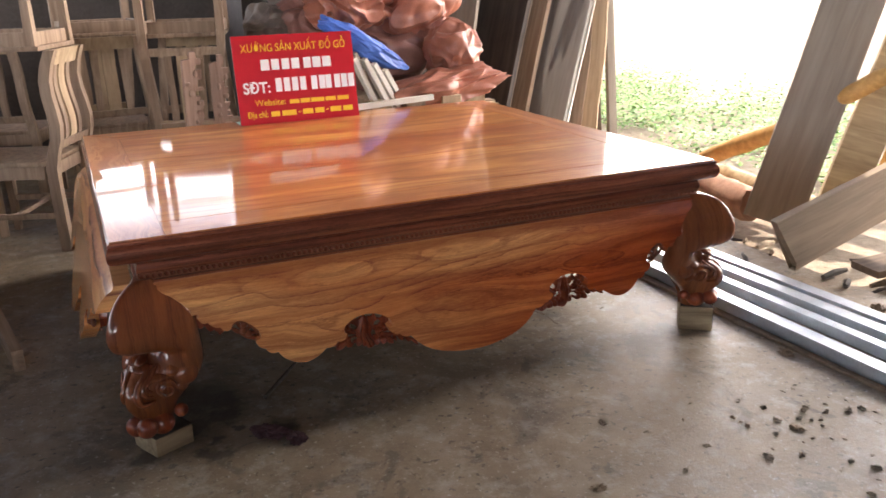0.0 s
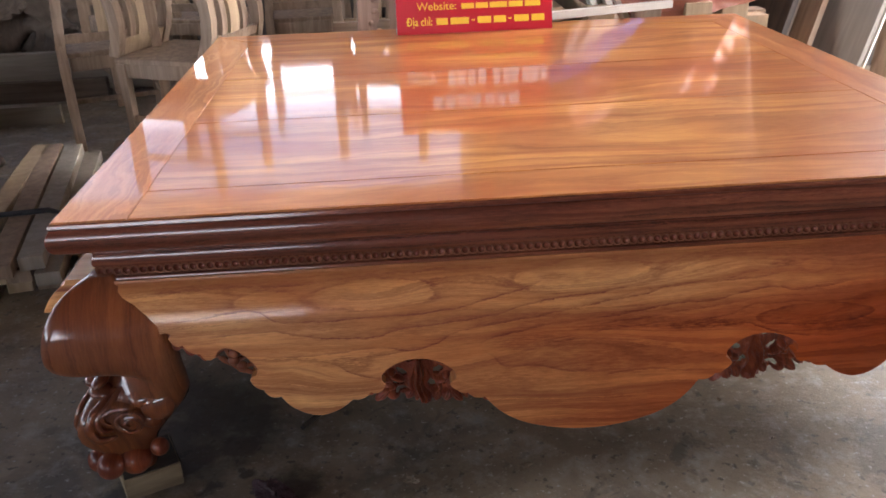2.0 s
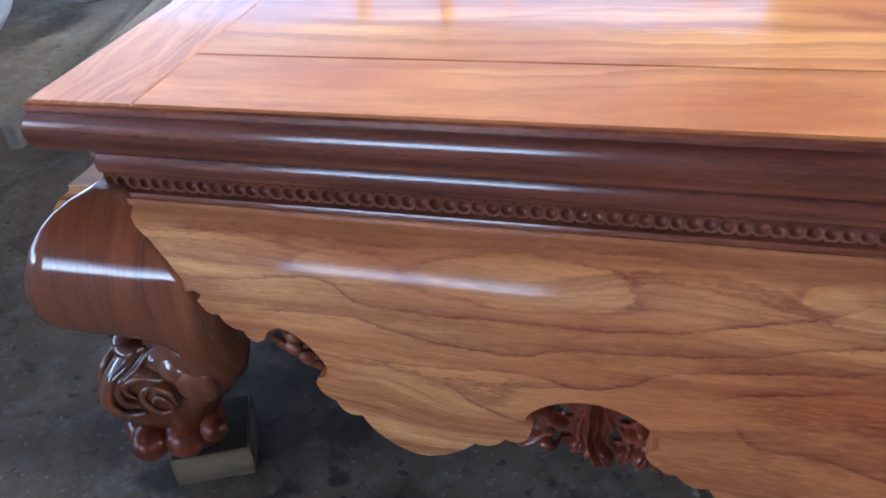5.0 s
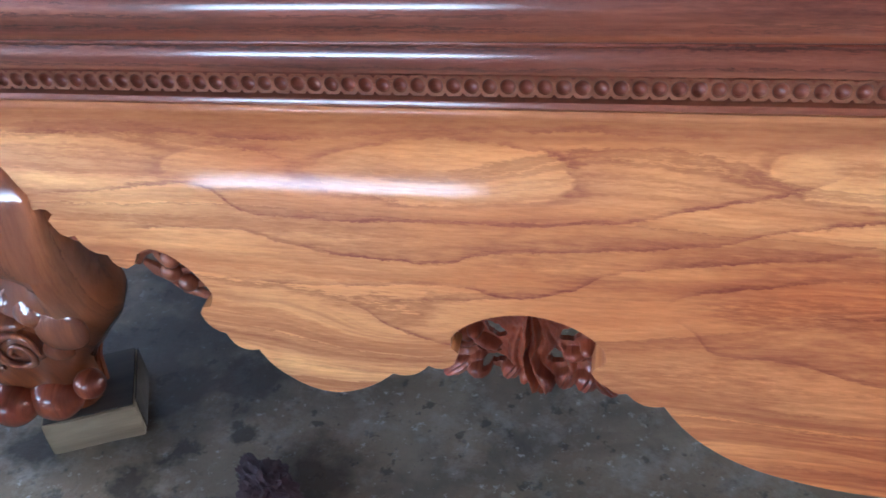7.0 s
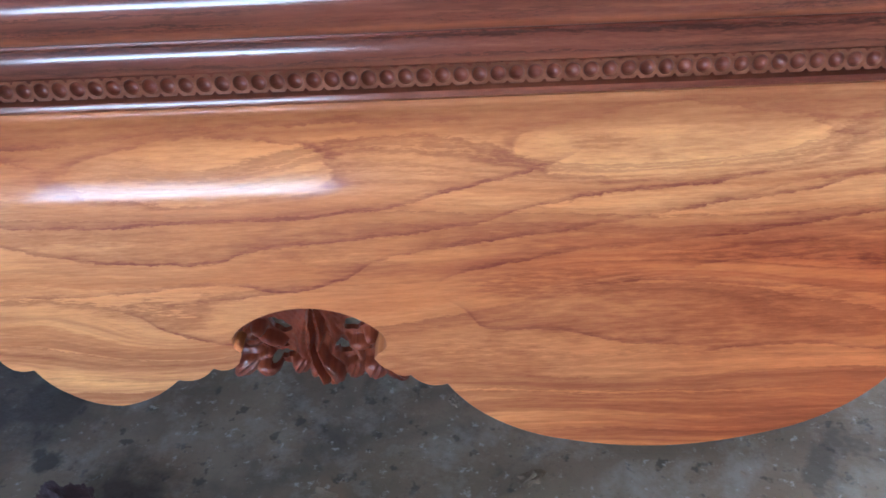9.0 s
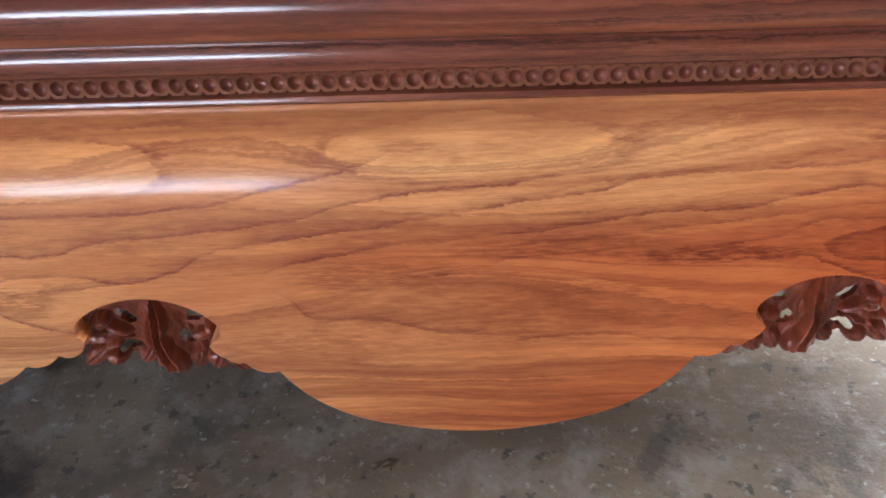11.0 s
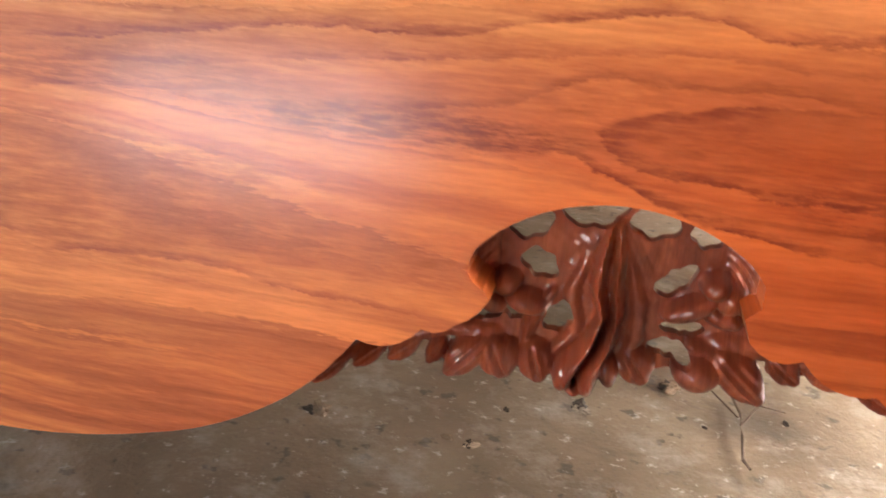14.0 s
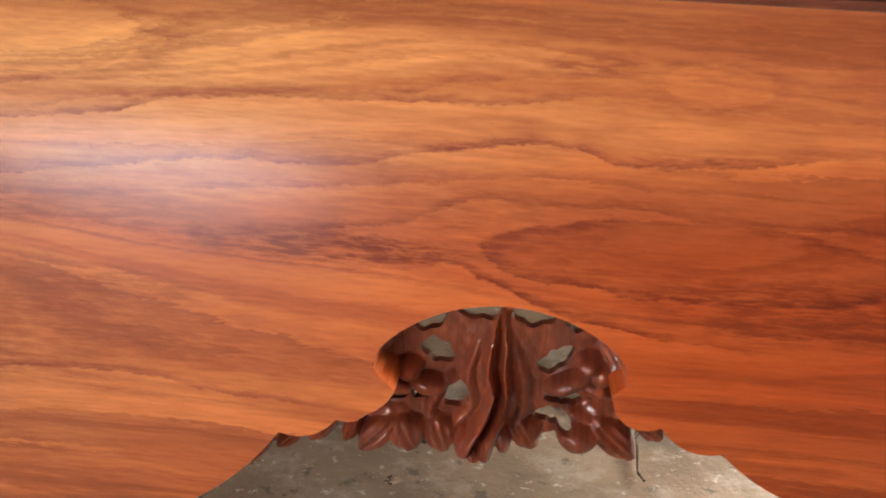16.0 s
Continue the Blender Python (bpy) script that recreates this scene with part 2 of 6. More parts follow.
        worn = n.ramp(stretched(9.0, 22.0, 3.0), [(0.34, 0.45), (0.58, 1.0)])
        col = n.mix(n.math("MULTIPLY", n.math("MULTIPLY", drawn, worn), n.math("ADD", n.math("MULTIPLY", flecked, 0.5), 0.5)), col, tuple(1.35 * p for p in dark))
    if heartwood:
        low = n.node("ShaderNodeMapRange", 0, None, i0=n.math("ADD", c, n.math("MULTIPLY", n.math("MULTIPLY", a, a), -0.25)), i1=heartwood, i2=heartwood - 0.05, i3=0.0, i4=1.0)
        stripes = n.ramp(stretched(2.2, 62.0, 4.0, 0.6, 0.0, grown), [(0.44, 0.0), (0.56, 1.0)])
        col = n.mix(n.math("MULTIPLY", n.math("MULTIPLY", low, stripes), 0.6), col, deep)
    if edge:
        # streaked darker band along the top edge of the board
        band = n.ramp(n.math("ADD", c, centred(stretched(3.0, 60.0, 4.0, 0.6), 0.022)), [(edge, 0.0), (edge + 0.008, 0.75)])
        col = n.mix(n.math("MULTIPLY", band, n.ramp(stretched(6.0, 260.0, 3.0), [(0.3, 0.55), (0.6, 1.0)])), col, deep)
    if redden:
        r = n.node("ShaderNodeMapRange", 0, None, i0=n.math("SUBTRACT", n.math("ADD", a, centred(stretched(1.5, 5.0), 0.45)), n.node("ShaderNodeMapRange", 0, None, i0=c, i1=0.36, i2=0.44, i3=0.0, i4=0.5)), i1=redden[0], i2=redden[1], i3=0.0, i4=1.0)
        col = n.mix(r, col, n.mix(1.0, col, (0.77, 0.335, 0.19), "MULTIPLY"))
        # weaker light at the right end, darkened into the colour
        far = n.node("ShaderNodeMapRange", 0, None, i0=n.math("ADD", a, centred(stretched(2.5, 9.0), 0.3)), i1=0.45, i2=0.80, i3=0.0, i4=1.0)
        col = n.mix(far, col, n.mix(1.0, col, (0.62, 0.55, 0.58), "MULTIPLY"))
    col = n.mix(n.math("MULTIPLY", n.ramp(fibre, [(0.40, 0.0), (0.72, 1.0)]), fibres), col, n.mix(1.0, col, (0.70, 0.58, 0.50), "MULTIPLY"))
    col = n.mix(n.math("MULTIPLY", pores, 0.22), col, deep)
    n.bump(n.math("ADD", fibre, n.math("MULTIPLY", stretched(5.0, 20.0), 2.0)), 0.05, 0.002)
    if wavy:
        w = n.tree.nodes.new("ShaderNodeBump")
        w.inputs["Strength"].default_value, w.inputs["Distance"].default_value = wavy, 0.01
        n.put(w.inputs["Height"], n.noise(n.coords.outputs["Object"], 14.0, 3.0, 0.6))
        n.put(n.bsdf.inputs["Coat Normal"], w.outputs[0])
        cr = coat_rough
        m = n.finish(col, 0.42, coat, coat_rough, spec=0.15)
        if redden:
            cr = n.node("ShaderNodeMapRange", 0, None, i0=a, i1=-0.35, i2=0.15, i3=coat_rough * 0.8, i4=coat_rough * 1.85)
        n.put(n.bsdf.inputs["Coat Roughness"], cr)
        return m
    return n.finish(col, 0.42, coat, coat_rough, spec=0.15)


def raw_wood(name, light, dark, along=(1.5, 40, 40), grey=0.2, rough_=0.8, scale=1.0):
    """Sawn, unfinished timber; the grain runs along the axis with the small factor."""
    n = Nodes(name)
    r = n.node("ShaderNodeObjectInfo", 5)
    vec = n.node("ShaderNodeMapping", 0, None, i0=n.coords.outputs["Object"], i3=along)
    off = n.node("ShaderNodeVectorMath", 0, "ADD", i0=vec, i1=n.node("ShaderNodeCombineXYZ", 0, None, i0=n.math("MULTIPLY", r, 37.0), i1=n.math("MULTIPLY", r, 11.0), i2=0.0))
    g = n.noise(off, scale, 5.0, 0.6, 0.6)
    big = n.noise(n.coords.outputs["Object"], 3.0, 3.0)
    col = n.ramp(g, [(0.3, dark), (0.5, tuple((a + b) / 2 for a, b in zip(light, dark))), (0.68, light)])
    dust = n.ramp(big, [(0.4, 0.0), (0.75, 1.0)])
    col = n.mix(n.math("MULTIPLY", dust, grey), col, (0.30, 0.27, 0.23))
    col = n.mix(n.math("MULTIPLY", r, 0.35), col, dark)
    n.bump(g, 0.25, 0.004)
    return n.finish(col, rough_)


def plain(name, color, rough_=0.6, vary=0.25, size=6.0, bump=0.15, metal=0.0, coat=0.0):
    n = Nodes(name)
    a = n.noise(n.coords.outputs["Object"], size, 5.0)
    b = n.noise(n.coords.outputs["Object"], size * 14, 3.0)
    f = n.math("ADD", n.math("MULTIPLY", a, 0.7), n.math("MULTIPLY", b, 0.3))
    col = n.mix(n.ramp(f, [(0.3, 0.0), (0.7, 1.0)]), tuple(c * (1 - vary) for c in color), tuple(min(1, c * (1 + vary)) for c in color))
    n.bump(b, bump, 0.004)
    return n.finish(col, rough_, coat, 0.1, metal)


# growth lines of the front board, from end to end: weight, width, (along, height)
STRANDS = [
    (0.86, 0.0013, [(-0.83, 0.416), (-0.73, 0.425), (-0.65, 0.432), (-0.60, 0.410), (-0.54, 0.405), (-0.43, 0.406), (-0.29, 0.410), (-0.19, 0.428), (-0.106, 0.447), (-0.070, 0.466)]),
    (0.86, 0.0014, [(-0.74, 0.385), (-0.62, 0.391), (-0.56, 0.380), (-0.49, 0.370), (-0.41, 0.368), (-0.377, 0.379), (-0.30, 0.385), (-0.20, 0.394), (-0.09, 0.417), (0.056, 0.430), (0.134, 0.456)]),
    (0.88, 0.0015, [(-0.63, 0.340), (-0.51, 0.339), (-0.40, 0.346), (-0.354, 0.337), (-0.30, 0.346), (-0.267, 0.364), (-0.205, 0.377), (-0.093, 0.389), (0.0, 0.404), (0.107, 0.417), (0.17, 0.430), (0.34, 0.437), (0.42, 0.446)]),
    (0.63, 0.0013, [(-0.53, 0.326), (-0.46, 0.326), (-0.407, 0.331), (-0.32, 0.338)]),
    (0.80, 0.0013, [(-0.525, 0.330), (-0.489, 0.315), (-0.466, 0.299), (-0.416, 0.284), (-0.36, 0.278)]),
    (0.80, 0.0015, [(-0.85, 0.469), (-0.70, 0.473), (-0.56, 0.470), (-0.45, 0.477), (-0.15, 0.480)]),
]
STRANDS_MID = [
    (0.88, 0.0018, [(-0.215, 0.335), (-0.19, 0.350), (-0.14, 0.359), (-0.078, 0.370), (0.05, 0.380), (0.127, 0.390), (0.186, 0.397), (0.251, 0.398), (0.314, 0.410), (0.375, 0.416), (0.421, 0.409), (0.48, 0.413), (0.56, 0.426)]),
    (0.80, 0.0018, [(-0.21, 0.330), (-0.185, 0.312), (-0.165, 0.294), (-0.094, 0.288), (-0.04, 0.274), (0.06, 0.268)]),
    (0.69, 0.0018, [(0.0, 0.341), (0.076, 0.356), (0.139, 0.353), (0.23, 0.352), (0.32, 0.358)]),
    (0.63, 0.0015, [(-0.10, 0.330), (-0.02, 0.338), (0.08, 0.330), (0.20, 0.322)]),
    (0.69, 0.0016, [(0.02, 0.259), (0.138, 0.266), (0.19, 0.259), (0.224, 0.258), (0.28, 0.253)]),
]
STRANDS_RIGHT = [
    (0.80, 0.0016, [(0.20, 0.359), (0.285, 0.367), (0.298, 0.370), (0.316, 0.379), (0.341, 0.385), (0.378, 0.384), (0.424, 0.386), (0.469, 0.382), (0.60, 0.384)]),
    (0.63, 0.0015, [(0.02, 0.365), (0.12, 0.372), (0.154, 0.377), (0.252, 0.386), (0.331, 0.395), (0.377, 0.399), (0.438, 0.396), (0.54, 0.398)]),
    (0.88, 0.0019, [(0.27, 0.341), (0.318, 0.347), (0.341, 0.341), (0.367, 0.331), (0.399, 0.322), (0.431, 0.317), (0.52, 0.310)]),
    (0.69, 0.0015, [(0.04, 0.408), (0.118, 0.427), (0.184, 0.434), (0.28, 0.438), (0.326, 0.447), (0.372, 0.452), (0.45, 0.452)]),
    (0.69, 0.0018, [(0.44, 0.330), (0.50, 0.322), (0.58, 0.326), (0.70, 0.318)]),
]
KNOTS = [(-0.415, 0.448, 0.125, 0.025, 1, 0.7), (0.0, 0.457, 0.142, 0.026, 1, 0.55), (0.46, 0.359, 0.120, 0.021, -1, -0.8), (0.463, 0.453, 0.032, 0.012, 0, 0.3), (-0.61, 0.447, 0.072, 0.017, 0, 0.5)]
SMEARS = [(0.235, 0.352, 0.105, 0.011, 1.0), (-0.10, 0.338, 0.10, 0.018, 0.65), (0.08, 0.364, 0.12, 0.014, 0.65), (-0.065, 0.462, 0.03, 0.006, 0.5), (0.395, 0.459, 0.03, 0.006, 0.7), (0.52, 0.335, 0.10, 0.020, 0.7), (-0.27, 0.358, 0.06, 0.010, 0.4), (0.12, 0.318, 0.10, 0.008, 0.5)]
FIGURES = [(-0.415, 0.448, 0.13, 0.026, 0.03), (0.0, 0.457, 0.14, 0.026, 0.03), (0.0, 0.325, 0.21, 0.035, -0.05), (0.46, 0.359, 0.13, 0.026, 0.04), (-0.46, 0.290, 0.10, 0.035, 0.03)]
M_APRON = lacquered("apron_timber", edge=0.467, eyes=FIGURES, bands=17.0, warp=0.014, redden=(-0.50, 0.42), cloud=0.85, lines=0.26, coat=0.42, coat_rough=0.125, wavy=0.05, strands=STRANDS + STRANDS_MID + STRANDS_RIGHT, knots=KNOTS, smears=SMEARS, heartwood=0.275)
M_APRON_SIDE = lacquered("side_timber", along="y", eyes=[(0.6, 0.40, 0.3, 0.04, 0.05)], bands=12.0, warp=0.014, seed=2.3, coat_rough=0.1)
RIM_COLORS = {"light": (0.32, 0.096, 0.044), "mid": (0.16, 0.036, 0.019), "dark": (0.025, 0.007, 0.006)}
M_RIM = lacquered("rim_timber", bands=45.0, warp=0.005, seed=1.1, lines=0.55, cloud=0.9, coat_rough=0.15, blotch=(1.2, 45.0), **RIM_COLORS)
M_RIM_SIDE = lacquered("rim_side_timber", along="y", bands=45.0, warp=0.005, seed=4.1, lines=0.55, cloud=0.9, coat_rough=0.15, blotch=(1.2, 45.0), **RIM_COLORS)
TOP_COLORS = {"light": (0.74, 0.345, 0.105), "mid": (0.45, 0.135, 0.040), "dark": (0.17, 0.036, 0.016)}
M_TOP = lacquered("top_timber", along="x", across="y", eyes=[(-0.2, 0.72, 0.42, 0.10, 0.14), (0.45, 0.30, 0.35, 0.08, 0.1), (0.1, 1.35, 0.5, 0.1, 0.12)], bands=9.0, warp=0.03, seed=5.2, lines=0.10, cloud=0.6, coat=1.0, coat_rough=0.06, wavy=0.04, fibres=0.22, blotch=(1.8, 4.5), **TOP_COLORS)
M_TOP_END = lacquered("top_end_timber", along="y", across="x", light=(0.74, 0.35, 0.14), mid=(0.52, 0.18, 0.06), dark=(0.20, 0.05, 0.025), bands=8.0, warp=0.06, seed=7.7, lines=0.2, cloud=0.3, coat_rough=0.04)
M_LEG = lacquered("leg_timber", along="z", across="x", light=(0.30, 0.096, 0.031), mid=(0.18, 0.049, 0.018), dark=(0.07, 0.017, 0.010), bands=26.0, warp=0.02, seed=3.3, lines=0.35, cloud=0.7, coat_rough=0.09, blotch=(3.0, 9.0))
M_CARVED = lacquered("carved_timber", along="z", across="x", light=(0.37, 0.088, 0.034), mid=(0.215, 0.042, 0.019), dark=(0.05, 0.011, 0.008), bands=24.0, warp=0.02, seed=6.3, lines=0.12, cloud=0.8, coat=0.8, coat_rough=0.10, blotch=(25.0, 25.0))
M_FOOT = lacquered("foot_timber", along="z", across="x", light=(0.33, 0.095, 0.028), mid=(0.19, 0.046, 0.015), dark=(0.05, 0.012, 0.008), bands=30.0, warp=0.02, seed=9.3, lines=0.25, cloud=0.9, coat_rough=0.08, blotch=(14.0, 14.0))
M_BERRY = lacquered("berry_timber", along="z", across="x", light=(0.30, 0.095, 0.042), mid=(0.19, 0.055, 0.026), dark=(0.05, 0.014, 0.010), bands=30.0, warp=0.02, seed=4.3, lines=0.2, cloud=0.6, coat=0.6, coat_rough=0.12, blotch=(30.0, 30.0))
M_DIMPLE = lacquered("dimple_timber", bands=60.0, warp=0.004, seed=8.1, light=(0.25, 0.068, 0.034), mid=(0.17, 0.043, 0.022), dark=(0.08, 0.02, 0.013), lines=0.3, coat=0.6, coat_rough=0.12)
M_FILLET = lacquered("fillet_timber", bands=60.0, warp=0.004, seed=8.4, light=(0.26, 0.090, 0.045), mid=(0.19, 0.062, 0.031), dark=(0.09, 0.026, 0.015), lines=0.3, cloud=0.4, coat=0.5, coat_rough=0.2)
M_INNER = raw_wood("inner_timber", (0.10, 0.06, 0.035), (0.04, 0.022, 0.014), (1.5, 30, 30))
M_CHAIR = raw_wood("chair_timber", (0.42, 0.295, 0.20), (0.20, 0.132, 0.085), (30, 30, 2.0), 0.25)
M_PALE = raw_wood("pale_timber", (0.52, 0.385, 0.24), (0.32, 0.22, 0.13), (30, 30, 2.0), 0.15)
M_BOARD = raw_wood("grey_board", (0.36, 0.31, 0.25), (0.22, 0.18, 0.14), (30, 30, 2.0), 0.4)
M_DARKBOARD = raw_wood("dark_board", (0.17, 0.12, 0.085), (0.07, 0.045, 0.03), (30, 30, 2.0), 0.2)
M_BARKY = raw_wood("yellow_branch", (0.62, 0.38, 0.13), (0.40, 0.22, 0.07), (2, 30, 30), 0.05)
M_FOOTBLOCK = raw_wood("foot_block_timber", (0.50, 0.39, 0.235), (0.20, 0.14, 0.08), (3, 30, 30), 0.1)
M_FRET = raw_wood("fret_timber", (0.42, 0.27, 0.20), (0.22, 0.13, 0.09), (30, 30, 2.0), 0.2)
M_SOOTY = raw_wood("sooty_board", (0.07, 0.052, 0.042), (0.025, 0.018, 0.015), (30, 30, 2.0), 0.1)
M_SLATE = raw_wood("slate_board", (0.26, 0.235, 0.21), (0.16, 0.14, 0.12), (30, 30, 2.0), 0.3)
M_TILT = raw_wood("brown_board", (0.29, 0.215, 0.145), (0.17, 0.12, 0.08), (30, 30, 2.0), 0.2)
M_OFFCUT = raw_wood("block_timber", (0.50, 0.40, 0.24), (0.26, 0.19, 0.11), (3, 30, 30), 0.1)
M_STEEL = plain("galvanised_steel", (0.56, 0.62, 0.68), 0.42, 0.2, 9.0, 0.05, 0.6)
M_RED = plain("red_sheet", (0.50, 0.016, 0.028), 0.32, 0.04, 3.0, 0.0)
M_SIGNBACK = plain("sign_back", (0.16, 0.24, 0.23), 0.45, 0.1, 3.0, 0.0)
M_WHITE = plain("white_print", (0.80, 0.80, 0.80), 0.4, 0.02, 3.0, 0.0)
M_YELLOW = plain("yellow_print", (0.80, 0.50, 0.04), 0.4, 0.02, 3.0, 0.0)
M_CHIP = plain("bark_chip", (0.25, 0.185, 0.125), 0.9, 0.5, 40.0, 0.5)
M_SHAVING = plain("shaving", (0.36, 0.29, 0.21), 0.9, 0.4, 40.0, 0.4)
M_STAINED = raw_wood("stained_timber", (0.07, 0.05, 0.035), (0.025, 0.018, 0.014), (3, 30, 30), 0.1)
M_STONE = plain("mortar_lump", (0.31, 0.265, 0.205), 0.95, 0.35, 40.0, 0.5)


def concrete():
    n = Nodes("concrete")
    o = n.coords.outputs["Object"]
    big = n.noise(o, 0.9, 5.0, 0.6)
    mid = n.noise(o, 5.0, 6.0, 0.65)
    fine = n.noise(o, 90.0, 4.0, 0.7)
    col = n.ramp(n.math("ADD", n.math("MULTIPLY", big, 0.45), n.math("MULTIPLY", mid, 0.55)), [(0.36, (0.145, 0.110, 0.074)), (0.5, (0.262, 0.203, 0.138)), (0.66, (0.395, 0.322, 0.236))])
    damp = n.ramp(n.noise(o, 2.2, 5.0, 0.65, 0.6), [(0.54, 0.0), (0.64, 1.0)])
    col = n.mix(n.math("MULTIPLY", damp, 0.6), col, (0.105, 0.092, 0.078))
    spill = n.ramp(n.noise(o, 6.5, 4.0, 0.6, 0.8), [(0.60, 0.0), (0.66, 1.0)])
    col = n.mix(n.math("MULTIPLY", spill, 0.55), col, (0.085, 0.075, 0.066))
    spots = n.ramp(n.noise(o, 34.0, 3.0, 0.6), [(0.61, 0.0), (0.66, 1.0)])
    col = n.mix(n.math("MULTIPLY", spots, 0.75), col, (0.08, 0.068, 0.056))
    grit = n.ramp(n.noise(o, 130.0, 2.0, 0.6), [(0.62, 0.0), (0.70, 1.0)])
    col = n.mix(n.math("MULTIPLY", grit, 0.35), col, (0.12, 0.105, 0.09))
    # oil and stain spilt round the foot and in front; bed's shade painted in
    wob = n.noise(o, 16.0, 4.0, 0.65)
    stain_shade = None
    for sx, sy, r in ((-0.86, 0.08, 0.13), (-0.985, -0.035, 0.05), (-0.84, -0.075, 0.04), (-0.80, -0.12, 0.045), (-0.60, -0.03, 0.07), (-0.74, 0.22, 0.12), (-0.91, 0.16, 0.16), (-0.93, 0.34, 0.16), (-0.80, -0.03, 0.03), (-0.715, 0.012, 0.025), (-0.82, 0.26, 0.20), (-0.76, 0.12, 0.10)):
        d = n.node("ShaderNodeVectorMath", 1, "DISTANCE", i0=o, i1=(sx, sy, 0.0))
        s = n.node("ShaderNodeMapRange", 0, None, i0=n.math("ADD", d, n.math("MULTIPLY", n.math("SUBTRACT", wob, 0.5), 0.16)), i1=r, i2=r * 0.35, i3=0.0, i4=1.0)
        stain_shade = s if stain_shade is None else n.math("MAXIMUM", stain_shade, s)
    flecks = n.ramp(n.noise(o, 60.0, 4.0, 0.7), [(0.60, 0.0), (0.68, 1.0)])
    dust = n.ramp(n.noise(o, 11.0, 6.0, 0.75), [(0.50, 0.0), (0.66, 1.0)])
    col = n.mix(n.math("MULTIPLY", dust, 0.45), col, (0.50, 0.47, 0.41))
    col = n.mix(n.math("MULTIPLY", flecks, 0.65), col, (0.58, 0.56, 0.50))
    col = n.mix(n.math("MULTIPLY", stain_shade, 0.8), col, (0.045, 0.037, 0.030))
    n.bump(n.math("ADD", n.math("MULTIPLY", mid, 0.6), n.math("MULTIPLY", fine, 0.4)), 0.4, 0.008)
    return n.finish(col, n.ramp(mid, [(0.3, 0.42), (0.7, 0.7)]))


def earth():
    n = Nodes("yard_earth")
    o = n.coords.outputs["Object"]
    a, b = n.noise(o, 0.7, 6.0, 0.65), n.noise(o, 18.0, 5.0, 0.7)
    col = n.ramp(n.math("ADD", n.math("MULTIPLY", a, 0.5), n.math("MULTIPLY", b, 0.5)), [(0.35, (0.17, 0.125, 0.085)), (0.55, (0.33, 0.27, 0.20)), (0.7, (0.46, 0.41, 0.33))])
    n.bump(b, 0.6, 0.02)
    return n.finish(col, 0.95)


def leaf():
    n = Nodes("leaves")
    r = n.node("ShaderNodeNewGeometry", 8)
    col = n.ramp(r, [(0.0, (0.07, 0.17, 0.03)), (0.5, (0.14, 0.31, 0.06)), (0.85, (0.24, 0.40, 0.10)), (1.0, (0.42, 0.45, 0.16))])
    n.bsdf.inputs["Transmission Weight"].default_value = 0.0
    return n.finish(col, 0.55)


M_FLOOR, M_EARTH, M_LEAF = concrete(), earth(), leaf()
M_WALL = plain("rough_plaster", (0.17, 0.15, 0.13), 0.9, 0.3, 2.0, 0.4)
M_BACKWALL = plain("dark_brickwork", (0.10, 0.085, 0.075), 0.9, 0.4, 2.5, 0.4)
M_LINTEL = plain("pale_lintel", (0.82, 0.81, 0.78), 0.9, 0.06, 0.8, 0.1)
M_ROOF = plain("cement_sheet", (0.20, 0.19, 0.19), 0.9, 0.25, 2.0, 0.2)
M_TARP = plain("brown_tarp", (0.36, 0.135, 0.085), 0.42, 0.25, 5.0, 0.15)
M_TARP_DARK = plain("dull_tarp", (0.23, 0.105, 0.08), 0.5, 0.25, 5.0, 0.15)
M_BLUE = plain("blue_tarp", (0.06, 0.15, 0.50), 0.4, 0.2, 5.0, 0.1)
M_GREYCLOTH = plain("grey_sacking", (0.16, 0.13, 0.11), 0.85, 0.3, 6.0, 0.3)
M_REDBARK = plain("reddish_bark", (0.36, 0.205, 0.14), 0.9, 0.35, 14.0, 0.5)
M_WHITEWOOD = raw_wood("white_batten", (0.74, 0.70, 0.62), (0.58, 0.52, 0.44), (20, 20, 2.0), 0.05)
M_RAWGREY = plain("dusty_raw_carving", (0.17, 0.165, 0.165), 0.7, 0.45, 12.0, 0.3)
M_RAWDARK = raw_wood("dusty_raw_timber", (0.20, 0.15, 0.115), (0.10, 0.07, 0.05), (20, 2, 20), 0.35)
M_BLACK = plain("black_rubber", (0.02, 0.02, 0.022), 0.7, 0.2, 9.0, 0.1)
M_PURPLE = plain("purple_rag", (0.06, 0.022, 0.026), 0.5, 0.4, 40.0, 0.5)

# ---- the shed and the yard ----
def slab(name, lo, hi, mat, label, category, bevel=0.0):
    bm = bmesh.new()
    box(bm, lo, hi, bevel)
    return tagged(part(name, bm, mat, smooth=False), label, category, kind="structure")


def ground_sheet():
    bm = bmesh.new()
    bmesh.ops.create_grid(bm, x_segments=80, y_segments=80, size=60, matrix=Matrix.Translation((8, 8, -0.07)))
    for v in bm.verts:
        v.co.z += 0.03 * noise.noise(v.co * 0.7)
    return tagged(part("ground", bm, M_EARTH), "dry trodden earth yard littered with wood scraps", "ground", kind="structure")


